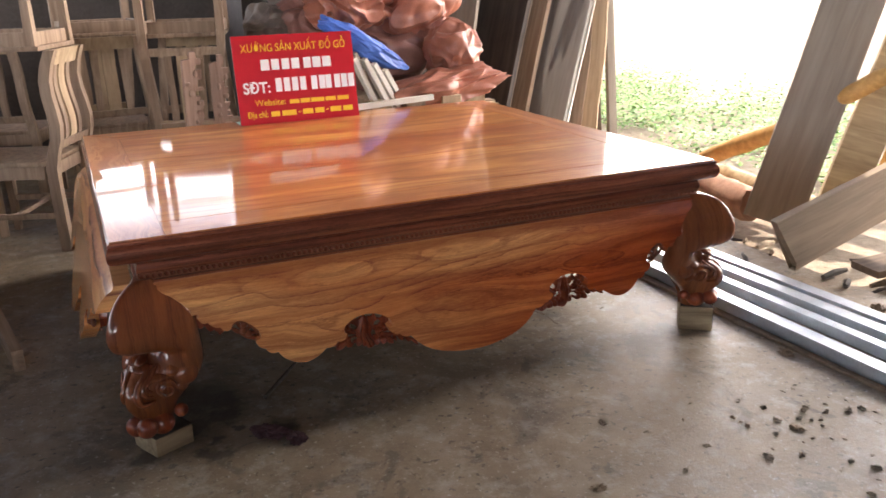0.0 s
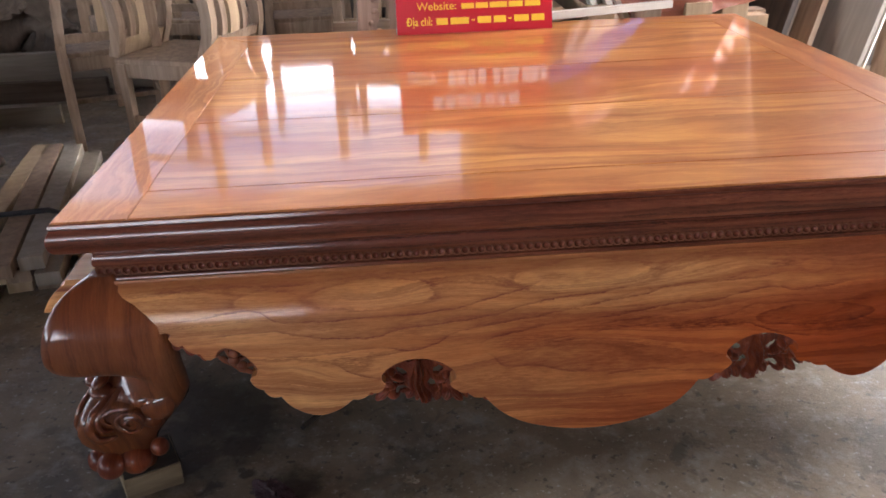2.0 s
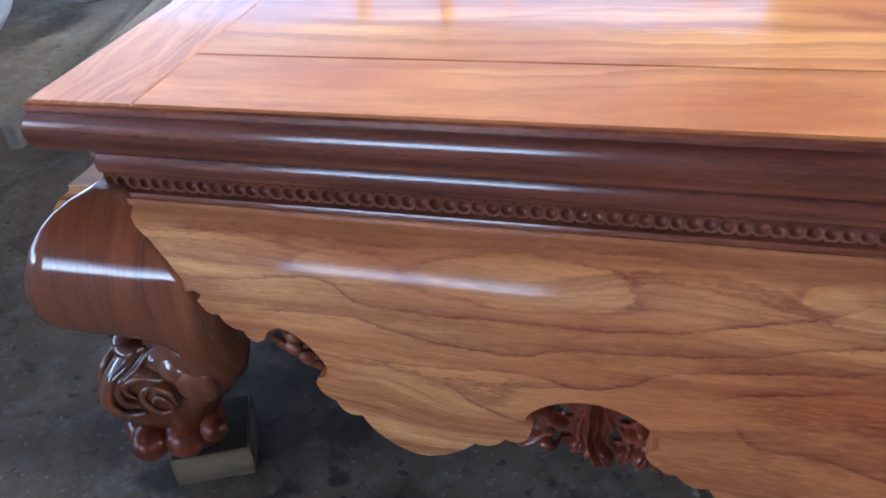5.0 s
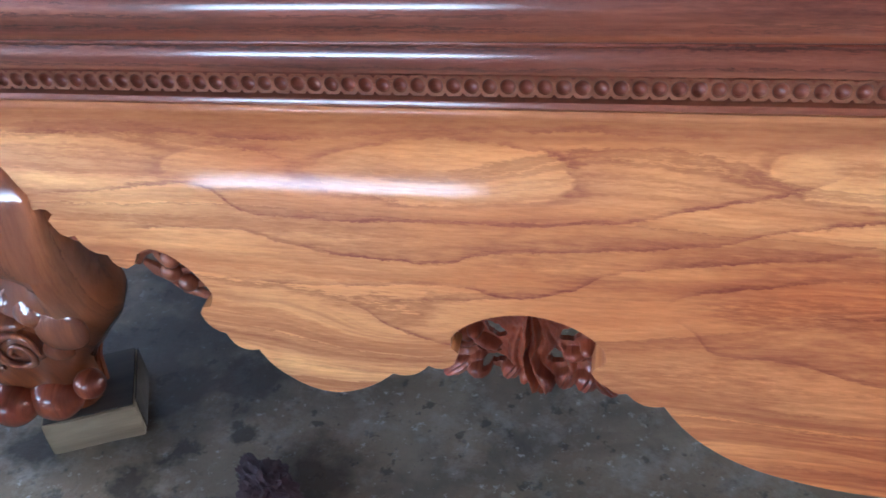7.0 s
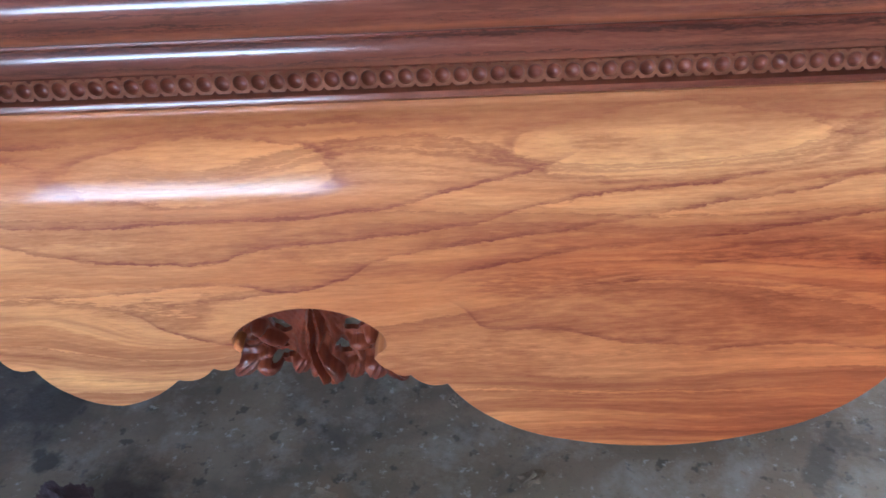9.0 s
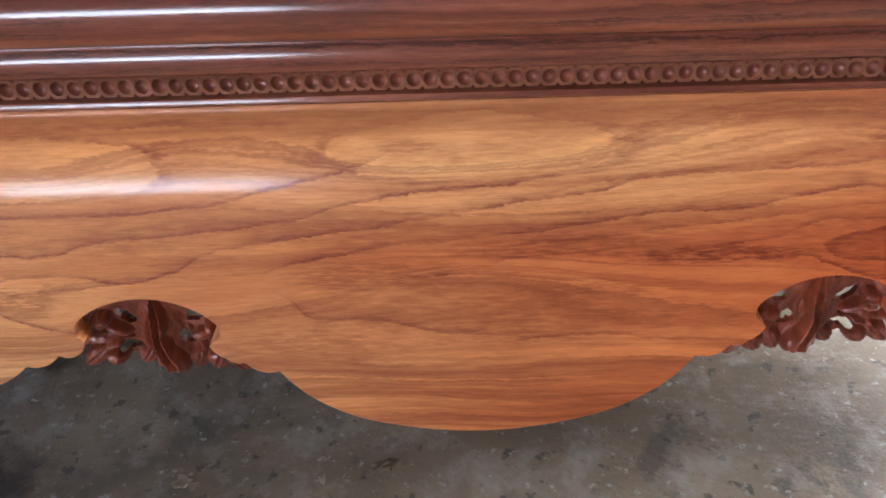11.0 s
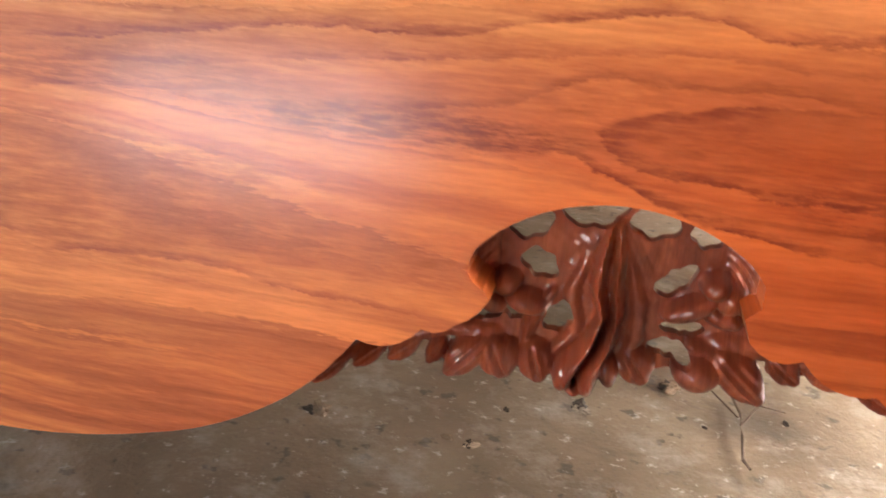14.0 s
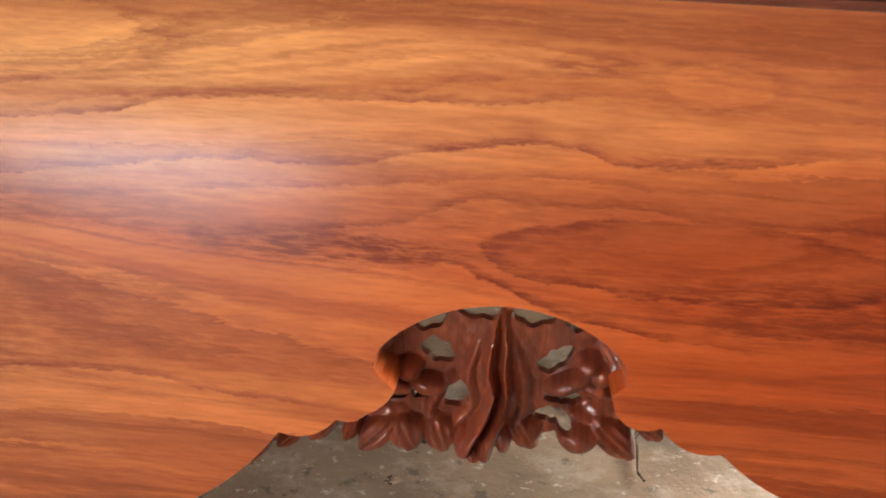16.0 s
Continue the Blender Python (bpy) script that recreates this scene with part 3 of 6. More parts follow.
ground_sheet()
bm = bmesh.new()
box(bm, (-6.0, -5.5, -0.2), (1.80, 4.6, 0.0))
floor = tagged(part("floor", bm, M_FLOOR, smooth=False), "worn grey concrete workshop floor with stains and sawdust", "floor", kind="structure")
HIGH = 3.5
slab("wall_back_low", (-6.0, 4.6, -0.2), (0.30, 4.75, 1.2), M_BACKWALL, "low dark wall behind the chairs", "wall")
slab("wall_back_side", (0.30, 3.60, -0.2), (3.0, 3.75, HIGH), M_BACKWALL, "dark rough wall behind the leaning planks", "wall")
slab("wall_back_return", (0.15, 3.75, -0.2), (0.30, 4.75, HIGH), M_BACKWALL, "dark rough return wall", "wall")
# unseen lintel, pale so the opening's reflected edge looks softer
slab("lintel_back", (-6.0, 4.6, 2.35), (0.15, 4.75, HIGH), M_LINTEL, "lintel above the wide back opening, made pale to soften its reflection", "wall")
slab("wall_left", (-6.15, -5.5, -0.2), (-6.0, 4.75, 1.15), M_WALL, "low unseen rough grey wall that shapes the light", "wall")
slab("lintel_left", (-6.15, -5.5, 2.3), (-6.0, 4.75, HIGH), M_WALL, "rough grey lintel above the open left side", "wall")
# front walls stay out of view and bound the window's light
slab("wall_front", (-6.0, -5.65, -0.2), (-3.5, -5.5, HIGH + 0.9), M_WALL, "unseen rough grey wall that shapes the light", "wall")
slab("wall_front_side", (-1.2, -5.65, -0.2), (2.85, -5.5, HIGH + 0.9), M_WALL, "unseen rough grey wall that shapes the light", "wall")
slab("sill_front", (-3.5, -5.65, -0.2), (-1.2, -5.5, 1.0), M_WALL, "rough grey wall under the front window opening", "wall")
slab("lintel_front", (-3.5, -5.65, 2.35), (-1.2, -5.5, HIGH + 0.9), M_WALL, "rough grey lintel above the front window opening", "wall")
# unseen wall added to keep yard light off the front apron
slab("wall_right_front", (2.85, -5.65, -0.2), (3.0, -0.3, HIGH + 0.5), M_WALL, "unseen rough grey wall that shapes the light", "wall")
# roof out of view, its edge set to hold back sun and sky
bm = bmesh.new()
skin(bm, [[(-6.4, -6.6, HIGH + 1.0), (2.9, -6.6, HIGH + 1.0), (2.9, -6.6, HIGH + 1.06), (-6.4, -6.6, HIGH + 1.06)], [(-6.4, -1.0, HIGH + 0.1), (2.9, -1.0, HIGH + 0.1), (2.9, -1.0, HIGH + 0.16), (-6.4, -1.0, HIGH + 0.16)], [(-6.4, 6.0, HIGH), (2.9, 6.0, HIGH), (2.9, 6.0, HIGH + 0.06), (-6.4, 6.0, HIGH + 0.06)]])
tagged(part("ceiling", bm, M_ROOF, smooth=False), "unseen grey cement-sheet shed roof that blocks sun and sky", "ceiling", kind="structure")


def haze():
    """Glowing haze; strength and height raised towards the open side to light the shed."""
    n = Nodes("glowing_haze")
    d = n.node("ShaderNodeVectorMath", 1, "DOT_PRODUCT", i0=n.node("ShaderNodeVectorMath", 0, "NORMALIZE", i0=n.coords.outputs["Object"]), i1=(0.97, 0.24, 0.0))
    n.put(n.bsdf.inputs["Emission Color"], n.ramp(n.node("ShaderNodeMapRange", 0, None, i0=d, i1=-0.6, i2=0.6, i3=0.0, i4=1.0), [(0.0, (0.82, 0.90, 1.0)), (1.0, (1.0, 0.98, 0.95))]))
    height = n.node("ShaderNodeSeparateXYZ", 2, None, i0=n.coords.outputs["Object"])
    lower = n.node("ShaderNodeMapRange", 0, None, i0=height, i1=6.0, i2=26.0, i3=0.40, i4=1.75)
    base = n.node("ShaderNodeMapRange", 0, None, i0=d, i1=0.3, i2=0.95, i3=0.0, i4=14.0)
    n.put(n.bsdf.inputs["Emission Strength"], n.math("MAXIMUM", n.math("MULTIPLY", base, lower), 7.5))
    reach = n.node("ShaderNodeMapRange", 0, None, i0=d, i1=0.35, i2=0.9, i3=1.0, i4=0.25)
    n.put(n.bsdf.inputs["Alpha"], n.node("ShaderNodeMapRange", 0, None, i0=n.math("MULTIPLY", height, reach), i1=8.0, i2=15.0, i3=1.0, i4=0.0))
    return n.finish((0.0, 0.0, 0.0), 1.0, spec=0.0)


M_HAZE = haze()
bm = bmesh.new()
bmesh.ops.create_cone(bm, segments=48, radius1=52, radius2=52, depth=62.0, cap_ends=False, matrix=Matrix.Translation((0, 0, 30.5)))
tagged(part("backdrop", bm, M_HAZE), "glowing haze beyond the yard that lights the shed", "distance", kind="structure")

# ---- the lacquered platform bed ----
HALF, DEPTH, TOP = 1.0, 1.8, 0.615
INSET = 0.05  # the carcass stands this far inside the rim at the ends
MID = 0.01    # middle of the front board
bed = thing("platform_bed", "glossy lacquered rosewood platform bed with carved legs and scalloped apron", "platform bed", Matrix.Translation((0, 0.9, 0)))


def bed_part(name, bm, mat, label="", smooth=True, parent=None):
    if parent is not None:
        return part(name, bm, mat, parent, label, smooth)
    return part(name, bm, mat, bed, label, smooth, Matrix.Translation((0, -0.9, 0)))


# edge profile of the rim, from the top face down to its underside: outward, height
RIM = [(-0.004, 0.615), (0.0, 0.613), (0.0015, 0.607), (-0.001, 0.604), (0.004, 0.597), (0.008, 0.588), (0.009, 0.578), (0.007, 0.567), (0.002, 0.558), (-0.006, 0.553), (-0.03, 0.551)]
# moulding under the rim, down to the row of beads
NECK = [(-0.014, 0.5525), (-0.013, 0.548), (-0.0145, 0.545), (-0.0125, 0.541), (-0.0105, 0.535), (-0.0100, 0.528), (-0.0115, 0.5215), (-0.024, 0.5200), (-0.024, 0.5005), (-0.006, 0.499), (-0.003, 0.493), (-0.004, 0.485), (-0.02, 0.484)]


def moulding(profile, side, x0, x1, y0, y1, inner):
    """One mitred length of a moulding round a rectangle: side 0 front, 1 right, 2 back, 3 left."""
    bm = bmesh.new()
    prof = list(profile) + [(inner, profile[-1][1]), (inner, profile[0][1])]
    ends = []
    for end in (0, 1):
        ring = []
        for d, z in prof:
            ax, bx, ay, by = x0 - d, x1 + d, y0 - d, y1 + d
            ring.append([((ax, ay), (bx, ay)), ((bx, ay), (bx, by)), ((bx, by), (ax, by)), ((ax, by), (ax, ay))][side][end] + (z,))
        ends.append(ring)
    skin(bm, ends)
    bmesh.ops.recalc_face_normals(bm, faces=bm.faces)
    return bm


RAIL = 0.145
for side, name in enumerate(("top_rail", "top_end_rail", "top_rail", "top_end_rail")):
    bed_part(name, moulding(RIM, side, -HALF, HALF, 0, DEPTH, -RAIL), M_RIM if side % 2 == 0 else M_RIM_SIDE, "dark bullnosed rim of the top")
for side in range(4):
    bed_part("neck_moulding", moulding(NECK, side, -HALF + INSET, HALF - INSET, 0, DEPTH, -0.06), M_RIM if side % 2 == 0 else M_RIM_SIDE, "dark ogee moulding with a bead groove")

# the top: rails with mitred ends and wide boards between them, laid as thin facings over the rim
Z0, Z1 = TOP - 0.0005, TOP + 0.0035


def facing(points, mat, name, label):
    bm = bmesh.new()
    low = [bm.verts.new((x, y, Z0)) for x, y in points]
    high = [bm.verts.new((x, y, Z1)) for x, y in points]
    bm.faces.new(high)
    for i in range(len(points)):
        j = (i + 1) % len(points)
        bm.faces.new((low[i], low[j], high[j], high[i]))
    bmesh.ops.recalc_face_normals(bm, faces=bm.faces)
    bmesh.ops.bevel(bm, geom=[e for e in bm.edges if all(abs(v.co.z - Z1) < 1e-5 for v in e.verts)], offset=0.0012, segments=2, affect="EDGES")
    return bed_part(name, bm, mat, label, smooth=False)


e, r, g = 0.004, RAIL, 0.0006
L, D = HALF, DEPTH
# the end boards run through to the front edge and are mitred at the back
facing([(-L + r + g, e), (L - r - g, e), (L - r - g, r - g), (-L + r + g, r - g)], M_TOP, "rail_face", "")
facing([(-L + e, D - e), (-L + r, D - r + g), (L - r, D - r + g), (L - e, D - e)], M_TOP, "rail_face", "")
facing([(-L + e, e), (-L + r - g, e), (-L + r - g, D - r), (-L + e, D - e - g)], M_TOP_END, "end_rail_face", "paler end board of the top")
facing([(L - e, e), (L - e, D - e - g), (L - r + g, D - r), (L - r + g, e)], M_TOP_END, "end_rail_face", "paler end board of the top")
joints = [r, 0.62, 1.075, D - r]
for y0, y1 in zip(joints, joints[1:]):
    facing([(-L + r, y0 + g), (L - r, y0 + g), (L - r, y1 - g), (-L + r, y1 - g)], M_TOP, "top_board", "wide glossy top board with flame figure")
bm = bmesh.new()
box(bm, (-L + r - 0.02, r - 0.02, 0.575), (L - r + 0.02, D - r + 0.02, Z0))
bed_part("under_board", bm, M_INNER, "dark raw underside of the top", smooth=False)


# ---- the gouged row of round dimples ----
def dimple_strip(length, inset=0.0122):
    """A flat fillet with a row of round hollows, facing -y, its middle at the origin of x."""
    count = int(length / 0.0158)
    w = length / count
    z0, z1, zc = 0.5005, 0.5200, 0.51025
    n = 16
    verts, faces = [], []
    for k in range(count):
        cx = -length / 2 + (k + 0.5) * w
        jit, dy = random.uniform(0.99, 1.015), random.uniform(0.0001, 0.0004)
        i0 = len(verts)
        for ring in range(6):
            for j in range(n):
                a = 2 * math.pi * (j + 0.5) / n
                c, s_ = math.cos(a), math.sin(a)
                if ring == 0:
                    m = max(abs(c), abs(s_))
                    verts.append((cx + c / m * w / 2, inset, zc + s_ / m * (z1 - z0) / 2))
                else:
                    f = (1.0, 0.9, 0.7, 0.45, 0.18)[ring - 1] * jit
                    depth = (0.0, 0.0022, 0.0040, 0.0052, 0.0057)[ring - 1]
                    verts.append((cx + c * 0.0067 * f, inset + depth + dy, zc + s_ * 0.0073 * f))
        for ring in range(5):
            for j in range(n):
                q = (j + 1) % n
                faces.append((i0 + ring * n + j, i0 + ring * n + q, i0 + (ring + 1) * n + q, i0 + (ring + 1) * n + j))
        faces.append([i0 + 5 * n + j for j in range(n)])
    cups = [k % (5 * n + 1) >= 2 * n for k in range(len(faces))]
    me = bpy.data.meshes.new("dimple_strip")
    me.from_pydata(verts, [], faces)
    for poly, cup in zip(me.polygons, cups):
        poly.material_index = 1 if cup else 0
    bm = bmesh.new()
    bm.from_mesh(me)
    bpy.data.meshes.remove(me)
    bmesh.ops.remove_doubles(bm, verts=bm.verts, dist=1e-4)
    bmesh.ops.recalc_face_normals(bm, faces=bm.faces)
    return bm


# ---- scalloped apron ----
# lower edge of half an apron: distance from its middle, height, bulge of the arc that leads there
EDGE = [(0.0, 0.151, 0), (0.100, 0.162, -0.003), (0.165, 0.186, -0.003), (0.215, 0.232, -0.004), (0.250, 0.243, -0.006), (0.268, 0.248, -0.003), (0.284, 0.263, -0.002),
        (0.280, 0.268, 0), (0.271, 0.276, 0.001), (0.274, 0.289, 0.001), (0.292, 0.304, 0.001), (0.318, 0.3155, 0.001), (0.348, 0.3195, 0.001), (0.378, 0.3150, 0.001), (0.404, 0.303, 0.001),
        (0.417, 0.290, 0.001), (0.417, 0.279, 0.001), (0.410, 0.273, 0), (0.414, 0.262, 0)]
OUTER = [(0.440, 0.257, -0.005), (0.476, 0.245, -0.006), (0.535, 0.217, -0.005), (0.585, 0.232, -0.004), (0.614, 0.261, -0.003), (0.647, 0.277, -0.008), (0.671, 0.298, -0.005),
         (0.668, 0.305, 0), (0.659, 0.307, 0), (0.655, 0.320, 0.001), (0.666, 0.337, 0.001), (0.682, 0.352, 0.001), (0.698, 0.362, 0.001), (0.714, 0.366, 0.001), (0.728, 0.359, 0.001),
         (0.733, 0.348, 0), (0.742, 0.343, -0.001), (0.760, 0.357, -0.004), (0.791, 0.376, -0.006), (0.812, 0.383, -0.005), (0.817, 0.390, -0.001), (0.811, 0.397, 0), (0.823, 0.402, 0.002), (0.838, 0.395, 0.002), (0.93, 0.42, 0)]


def bulge_out(z):
    """How far the swelling front stands out at a height: a quarter round, then a steady slope."""
    return 0.034 * (1 - math.exp(-(0.487 - z) / 0.028)) + 0.2 * (0.487 - z) if z < 0.487 else 0.0


def lower_edge(half):
    pts, last, k = [], None, half / 0.95
    for u, z, b in EDGE + OUTER:
        u *= k
        if last:
            du, dz = u - last[0], z - last[1]
            ln = math.hypot(du, dz) or 1
            n = max(1, int(ln / 0.006)) if b else 1
            for i in range(1, n + 1):
                f = i / n
                off = b * 4 * f * (1 - f)
                pts.append((last[0] + du * f - dz / ln * off, last[1] + dz * f + du / ln * off))
        else:
            pts.append((u, z))
        last = (u, z)
    return pts


def apron_mesh(half, thick=0.036):
    """A swelling board with a scalloped lower edge, facing -y, its middle at the origin."""
    right = lower_edge(half)
    wide = right[-1][0]
    # cut by hand: one half hangs a few millimetres higher than the other
    outline = [(-u, z) for u, z in right[:0:-1]] + [(u, z + 0.006 * min(1, u / 0.2)) for u, z in right] + [(wide, 0.494), (-wide, 0.494)]
    bm = bmesh.new()
    bm.faces.new([bm.verts.new((u, 0, z)) for u, z in outline])
    for i in range(1, 42):
        z = 0.494 - 0.0085 * i
        bmesh.ops.bisect_plane(bm, geom=bm.verts[:] + bm.edges[:] + bm.faces[:], plane_co=(0, 0, z), plane_no=(0, 0, 1))
    rim = [e for e in bm.edges if e.is_boundary]
    made = bmesh.ops.extrude_face_region(bm, geom=bm.faces[:])
    back = {v for v in made["geom"] if isinstance(v, bmesh.types.BMVert)}
    for v in bm.verts:
        v.co.y = -bulge_out(v.co.z) + (thick if v in back else 0.0)
    bmesh.ops.recalc_face_normals(bm, faces=bm.faces)
    front_rim = [e for e in bm.edges if len(e.link_faces) == 2 and all(v not in back for v in e.verts) and any(all(v not in back for v in f.verts) for f in e.link_faces) and any(any(v in back for v in f.verts) for f in e.link_faces)]
    bmesh.ops.bevel(bm, geom=front_rim, offset=0.0014, segments=1, profile=0.5, affect="EDGES", clamp_overlap=True)
    return bm


def placed(bm, m):
    bmesh.ops.transform(bm, matrix=m, verts=bm.verts)
    return bm


SIDES = [(Matrix.Translation((MID, 0, 0)), 0.95, M_APRON), (Matrix.Translation((HALF - INSET, 0.9, 0)) @ Matrix.Rotation(radians(90), 4, "Z"), 0.90, M_APRON_SIDE),
         (Matrix.Translation((0, DEPTH, 0)) @ Matrix.Rotation(radians(180), 4, "Z"), 0.95, M_APRON), (Matrix.Translation((-HALF + INSET - 0.05, 0.9, 0)) @ Matrix.Rotation(radians(-90), 4, "Z") @ Matrix.Diagonal((1, 1.3, 1, 1)), 0.90, M_APRON_SIDE)]


def true_normals(ob, m):
    """Gives the front of an apron the normals of the swelling it follows."""
    me = ob.data
    turn = m.to_3x3()
    back = turn.inverted()
    inv = m.inverted()
    rows = [None] * len(me.loops)
    for poly in me.polygons:
        local = back @ poly.normal
        front = local.y < -0.5 and all(abs((inv @ me.vertices[v].co).y + bulge_out(me.vertices[v].co.z)) < 0.0012 for v in poly.vertices)
        for li in poly.loop_indices:
            z = me.vertices[me.loops[li].vertex_index].co.z
            if front:
                d = (bulge_out(z + 0.0005) - bulge_out(z - 0.0005)) / 0.001
                rows[li] = turn @ Vector((0, -1, -d)).normalized()
            else:
                rows[li] = poly.normal.copy()
    me.normals_split_custom_set(rows)


aprons = []
for side, (m, h, mat) in enumerate(SIDES):
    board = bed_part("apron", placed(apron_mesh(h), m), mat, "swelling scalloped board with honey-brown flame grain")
    true_normals(board, m)
    aprons.append(board)
    span = 2 * (HALF - INSET) if side % 2 == 0 else DEPTH
    mm = [Matrix.Translation((0, 0, 0)), Matrix.Translation((HALF - INSET, 0.9, 0)) @ Matrix.Rotation(radians(90), 4, "Z"), Matrix.Translation((0, DEPTH, 0)) @ Matrix.Rotation(radians(180), 4, "Z"), Matrix.Translation((-HALF + INSET, 0.9, 0)) @ Matrix.Rotation(radians(-90), 4, "Z")][side]
    strip = bed_part("dimple_strip", placed(dimple_strip(span - 0.03), mm), M_FILLET, "carved fillet with a row of round hollows")
    strip.data.materials.append(M_DIMPLE)


# ---- openwork carving in the arches of the apron ----
def openwork(cx, flip, lift, step):
    """The pierced palmette that fills an arch and hangs a little below the edge: one relief worked on a carver's grid
    (across, down), with fans, a veined leaf with twin ridges, knobs, claws and a fringe of leaflets. Local to an apron, facing -y. Yields (name, bmesh)."""
    na, nb = int(1130 / step), int(405 / step)
    a, b = np.meshgrid(np.linspace(400, 1530, na), np.linspace(280, 685, nb), indexing="ij")

    def oval(ca, cb, ra, rb, turn=0.0):
        """Distance from the middle in radii, and the place across the oval."""
        t = radians(turn)
        u = (a - ca) * math.cos(t) + (b - cb) * math.sin(t)
        v = (b - cb) * math.cos(t) - (a - ca) * math.sin(t)
        return np.hypot(u / ra, v / rb), v / rb

    def leaf_blade(ca, cb, ra, rb, turn):
        """As oval, for a blade that runs to a point at both ends."""
        t = radians(turn)
        u = (a - ca) * math.cos(t) + (b - cb) * math.sin(t)
        v = (b - cb) * math.cos(t) - (a - ca) * math.sin(t)
        return np.abs(v / rb) + (u / ra) ** 2, v / rb

    def strap(points, radii):
        """Distance inside a strap along points, and its share of the half width."""
        best = np.full(a.shape, -1e3)
        for (p, q), (p1, q1), r, r1 in zip(points, points[1:], radii, radii[1:]):
            f = np.clip(((a - p) * (p1 - p) + (b - q) * (q1 - q)) / ((p1 - p) ** 2 + (q1 - q) ** 2), 0, 1)
            best = np.maximum(best, (r + (r1 - r) * f) - np.hypot(a - p - (p1 - p) * f, b - q - (q1 - q) * f))
        return best

    def dome(e):
        return np.sqrt(np.clip(1 - e * e, 0, 1))

    # leaflets of the fringe, claws under the leaf, the drop beside them: middle, half sizes, turn, height
    leaflets = [(448, 650, 58, 18, -38, 18), (530, 614, 46, 20, -36, 20), (604, 596, 46, 21, -34, 22), (668, 597, 34, 20, -56, 22), (728, 602, 62, 34, -42, 34), (796, 600, 46, 44, 66, 36)]
    leaflets += [(866, 604, 48, 38, 74, 30), (1052, 604, 44, 34, 58, 26), (1236, 612, 74, 36, 44, 36), (1312, 598, 42, 24, 40, 18), (1384, 610, 46, 20, 22, 16), (1470, 642, 58, 18, 34, 14)]
    claws = [(922, 614, 24, 40, 12, 52), (966, 622, 20, 40, 4, 56), (1002, 612, 20, 34, -10, 40), (1160, 606, 46, 34, 14, 50), (942, 646, 20, 14, 0, 44)]
    holes = [(843, 350, 42, 25, -14), (955, 324, 60, 27, -5), (1064, 340, 44, 33, 8), (1152, 362, 30, 23, 35), (862, 420, 38, 25, 30), (1108, 446, 42, 21, -35), (903, 520, 34, 24, -52), (1132, 532, 42, 13, 3), (1108, 570, 40, 18, 12), (752, 521, 42, 13, -5), (818, 514, 19, 15, 20)]
    knobs = [(764, 459, 25, 21, 0, 32), (803, 452, 27, 24, 0, 44), (842, 489, 43, 23, 15, 34), (776, 492, 32, 22, 30, 24), (1176, 446, 27, 23, 0, 44), (1138, 489, 53, 21, -20, 36), (1206, 472, 30, 26, 0, 30), (1196, 508, 36, 17, 20, 22), (735, 505, 26, 18, 0, 20)]
    bands = [([(420, 650), (560, 585), (690, 550), (780, 560)], [9, 15, 18, 20]), ([(1190, 560), (1300, 565), (1400, 600), (1505, 652)], [24, 20, 14, 8])]

    body, _ = oval(985, 450, 302, 172)
    inside = (1 - body) * 172
    for k, (ca, cb, ra, rb, turn, _) in enumerate(leaflets + claws):
        e, _ = (leaf_blade if k < len(leaflets) else oval)(ca, cb, ra, rb, turn)
        inside = np.maximum(inside, (1 - e) * min(ra, rb))
    for points, radii in bands:
        inside = np.maximum(inside, strap(points, radii))
    for ca, cb, ra, rb, turn in holes:
        e, _ = oval(ca, cb, ra, rb, turn)
        ragged = 0.10 * np.sin(np.arctan2(b - cb, a - ca) * 5 + ca)
        inside = np.minimum(inside, (e - 1 + ragged) * min(ra, rb))

    # deep ground, borders, the combed leaf arched over its middle, the two shells
    high = np.full(a.shape, -34.0)
    for points, radii in bands:
        high = np.maximum(high, -4 + 14 * np.clip(strap(points, radii) / 20, 0, 1) ** 0.5)
    side = np.abs(a - 992 - 0.05 * (b - 450))
    comb = np.cos((side - 0.5 * (b - 345)) * 0.62 + 1.2 * np.sin(0.03 * b))
    span = 62 + 60 * np.sin(np.clip((b - 325) / 285, 0, 1) * math.pi) + 9 * np.sin(0.16 * b + 0.03 * a)
    arch = np.clip(1 - side / span, 0, 1)
    high = np.maximum(high, np.where((arch > 0) & (b > 335) & (b < 625), -16 + 28 * arch**0.8 + 1.7 * comb * np.clip(arch * 5, 0, 1), -99))
    for ca, rim, toward, height in ((835, 700, -1, 48), (1140, 1268, 1, 58)):
        e, _ = oval((ca + rim) / 2 + 6 * toward, 408, 84, 82)
        r = np.hypot(a - ca, (b - 478) * 1.05)
        rise = np.clip((a - ca) * toward / abs(rim - ca), 0, 1)
        high = np.maximum(high, np.where(e < 1.1, -26 + (height + 30) * rise**1.6 + 3.8 * np.cos(2 * math.pi * r / 12.5 + 0.5 * np.sin(0.05 * a)), -99))
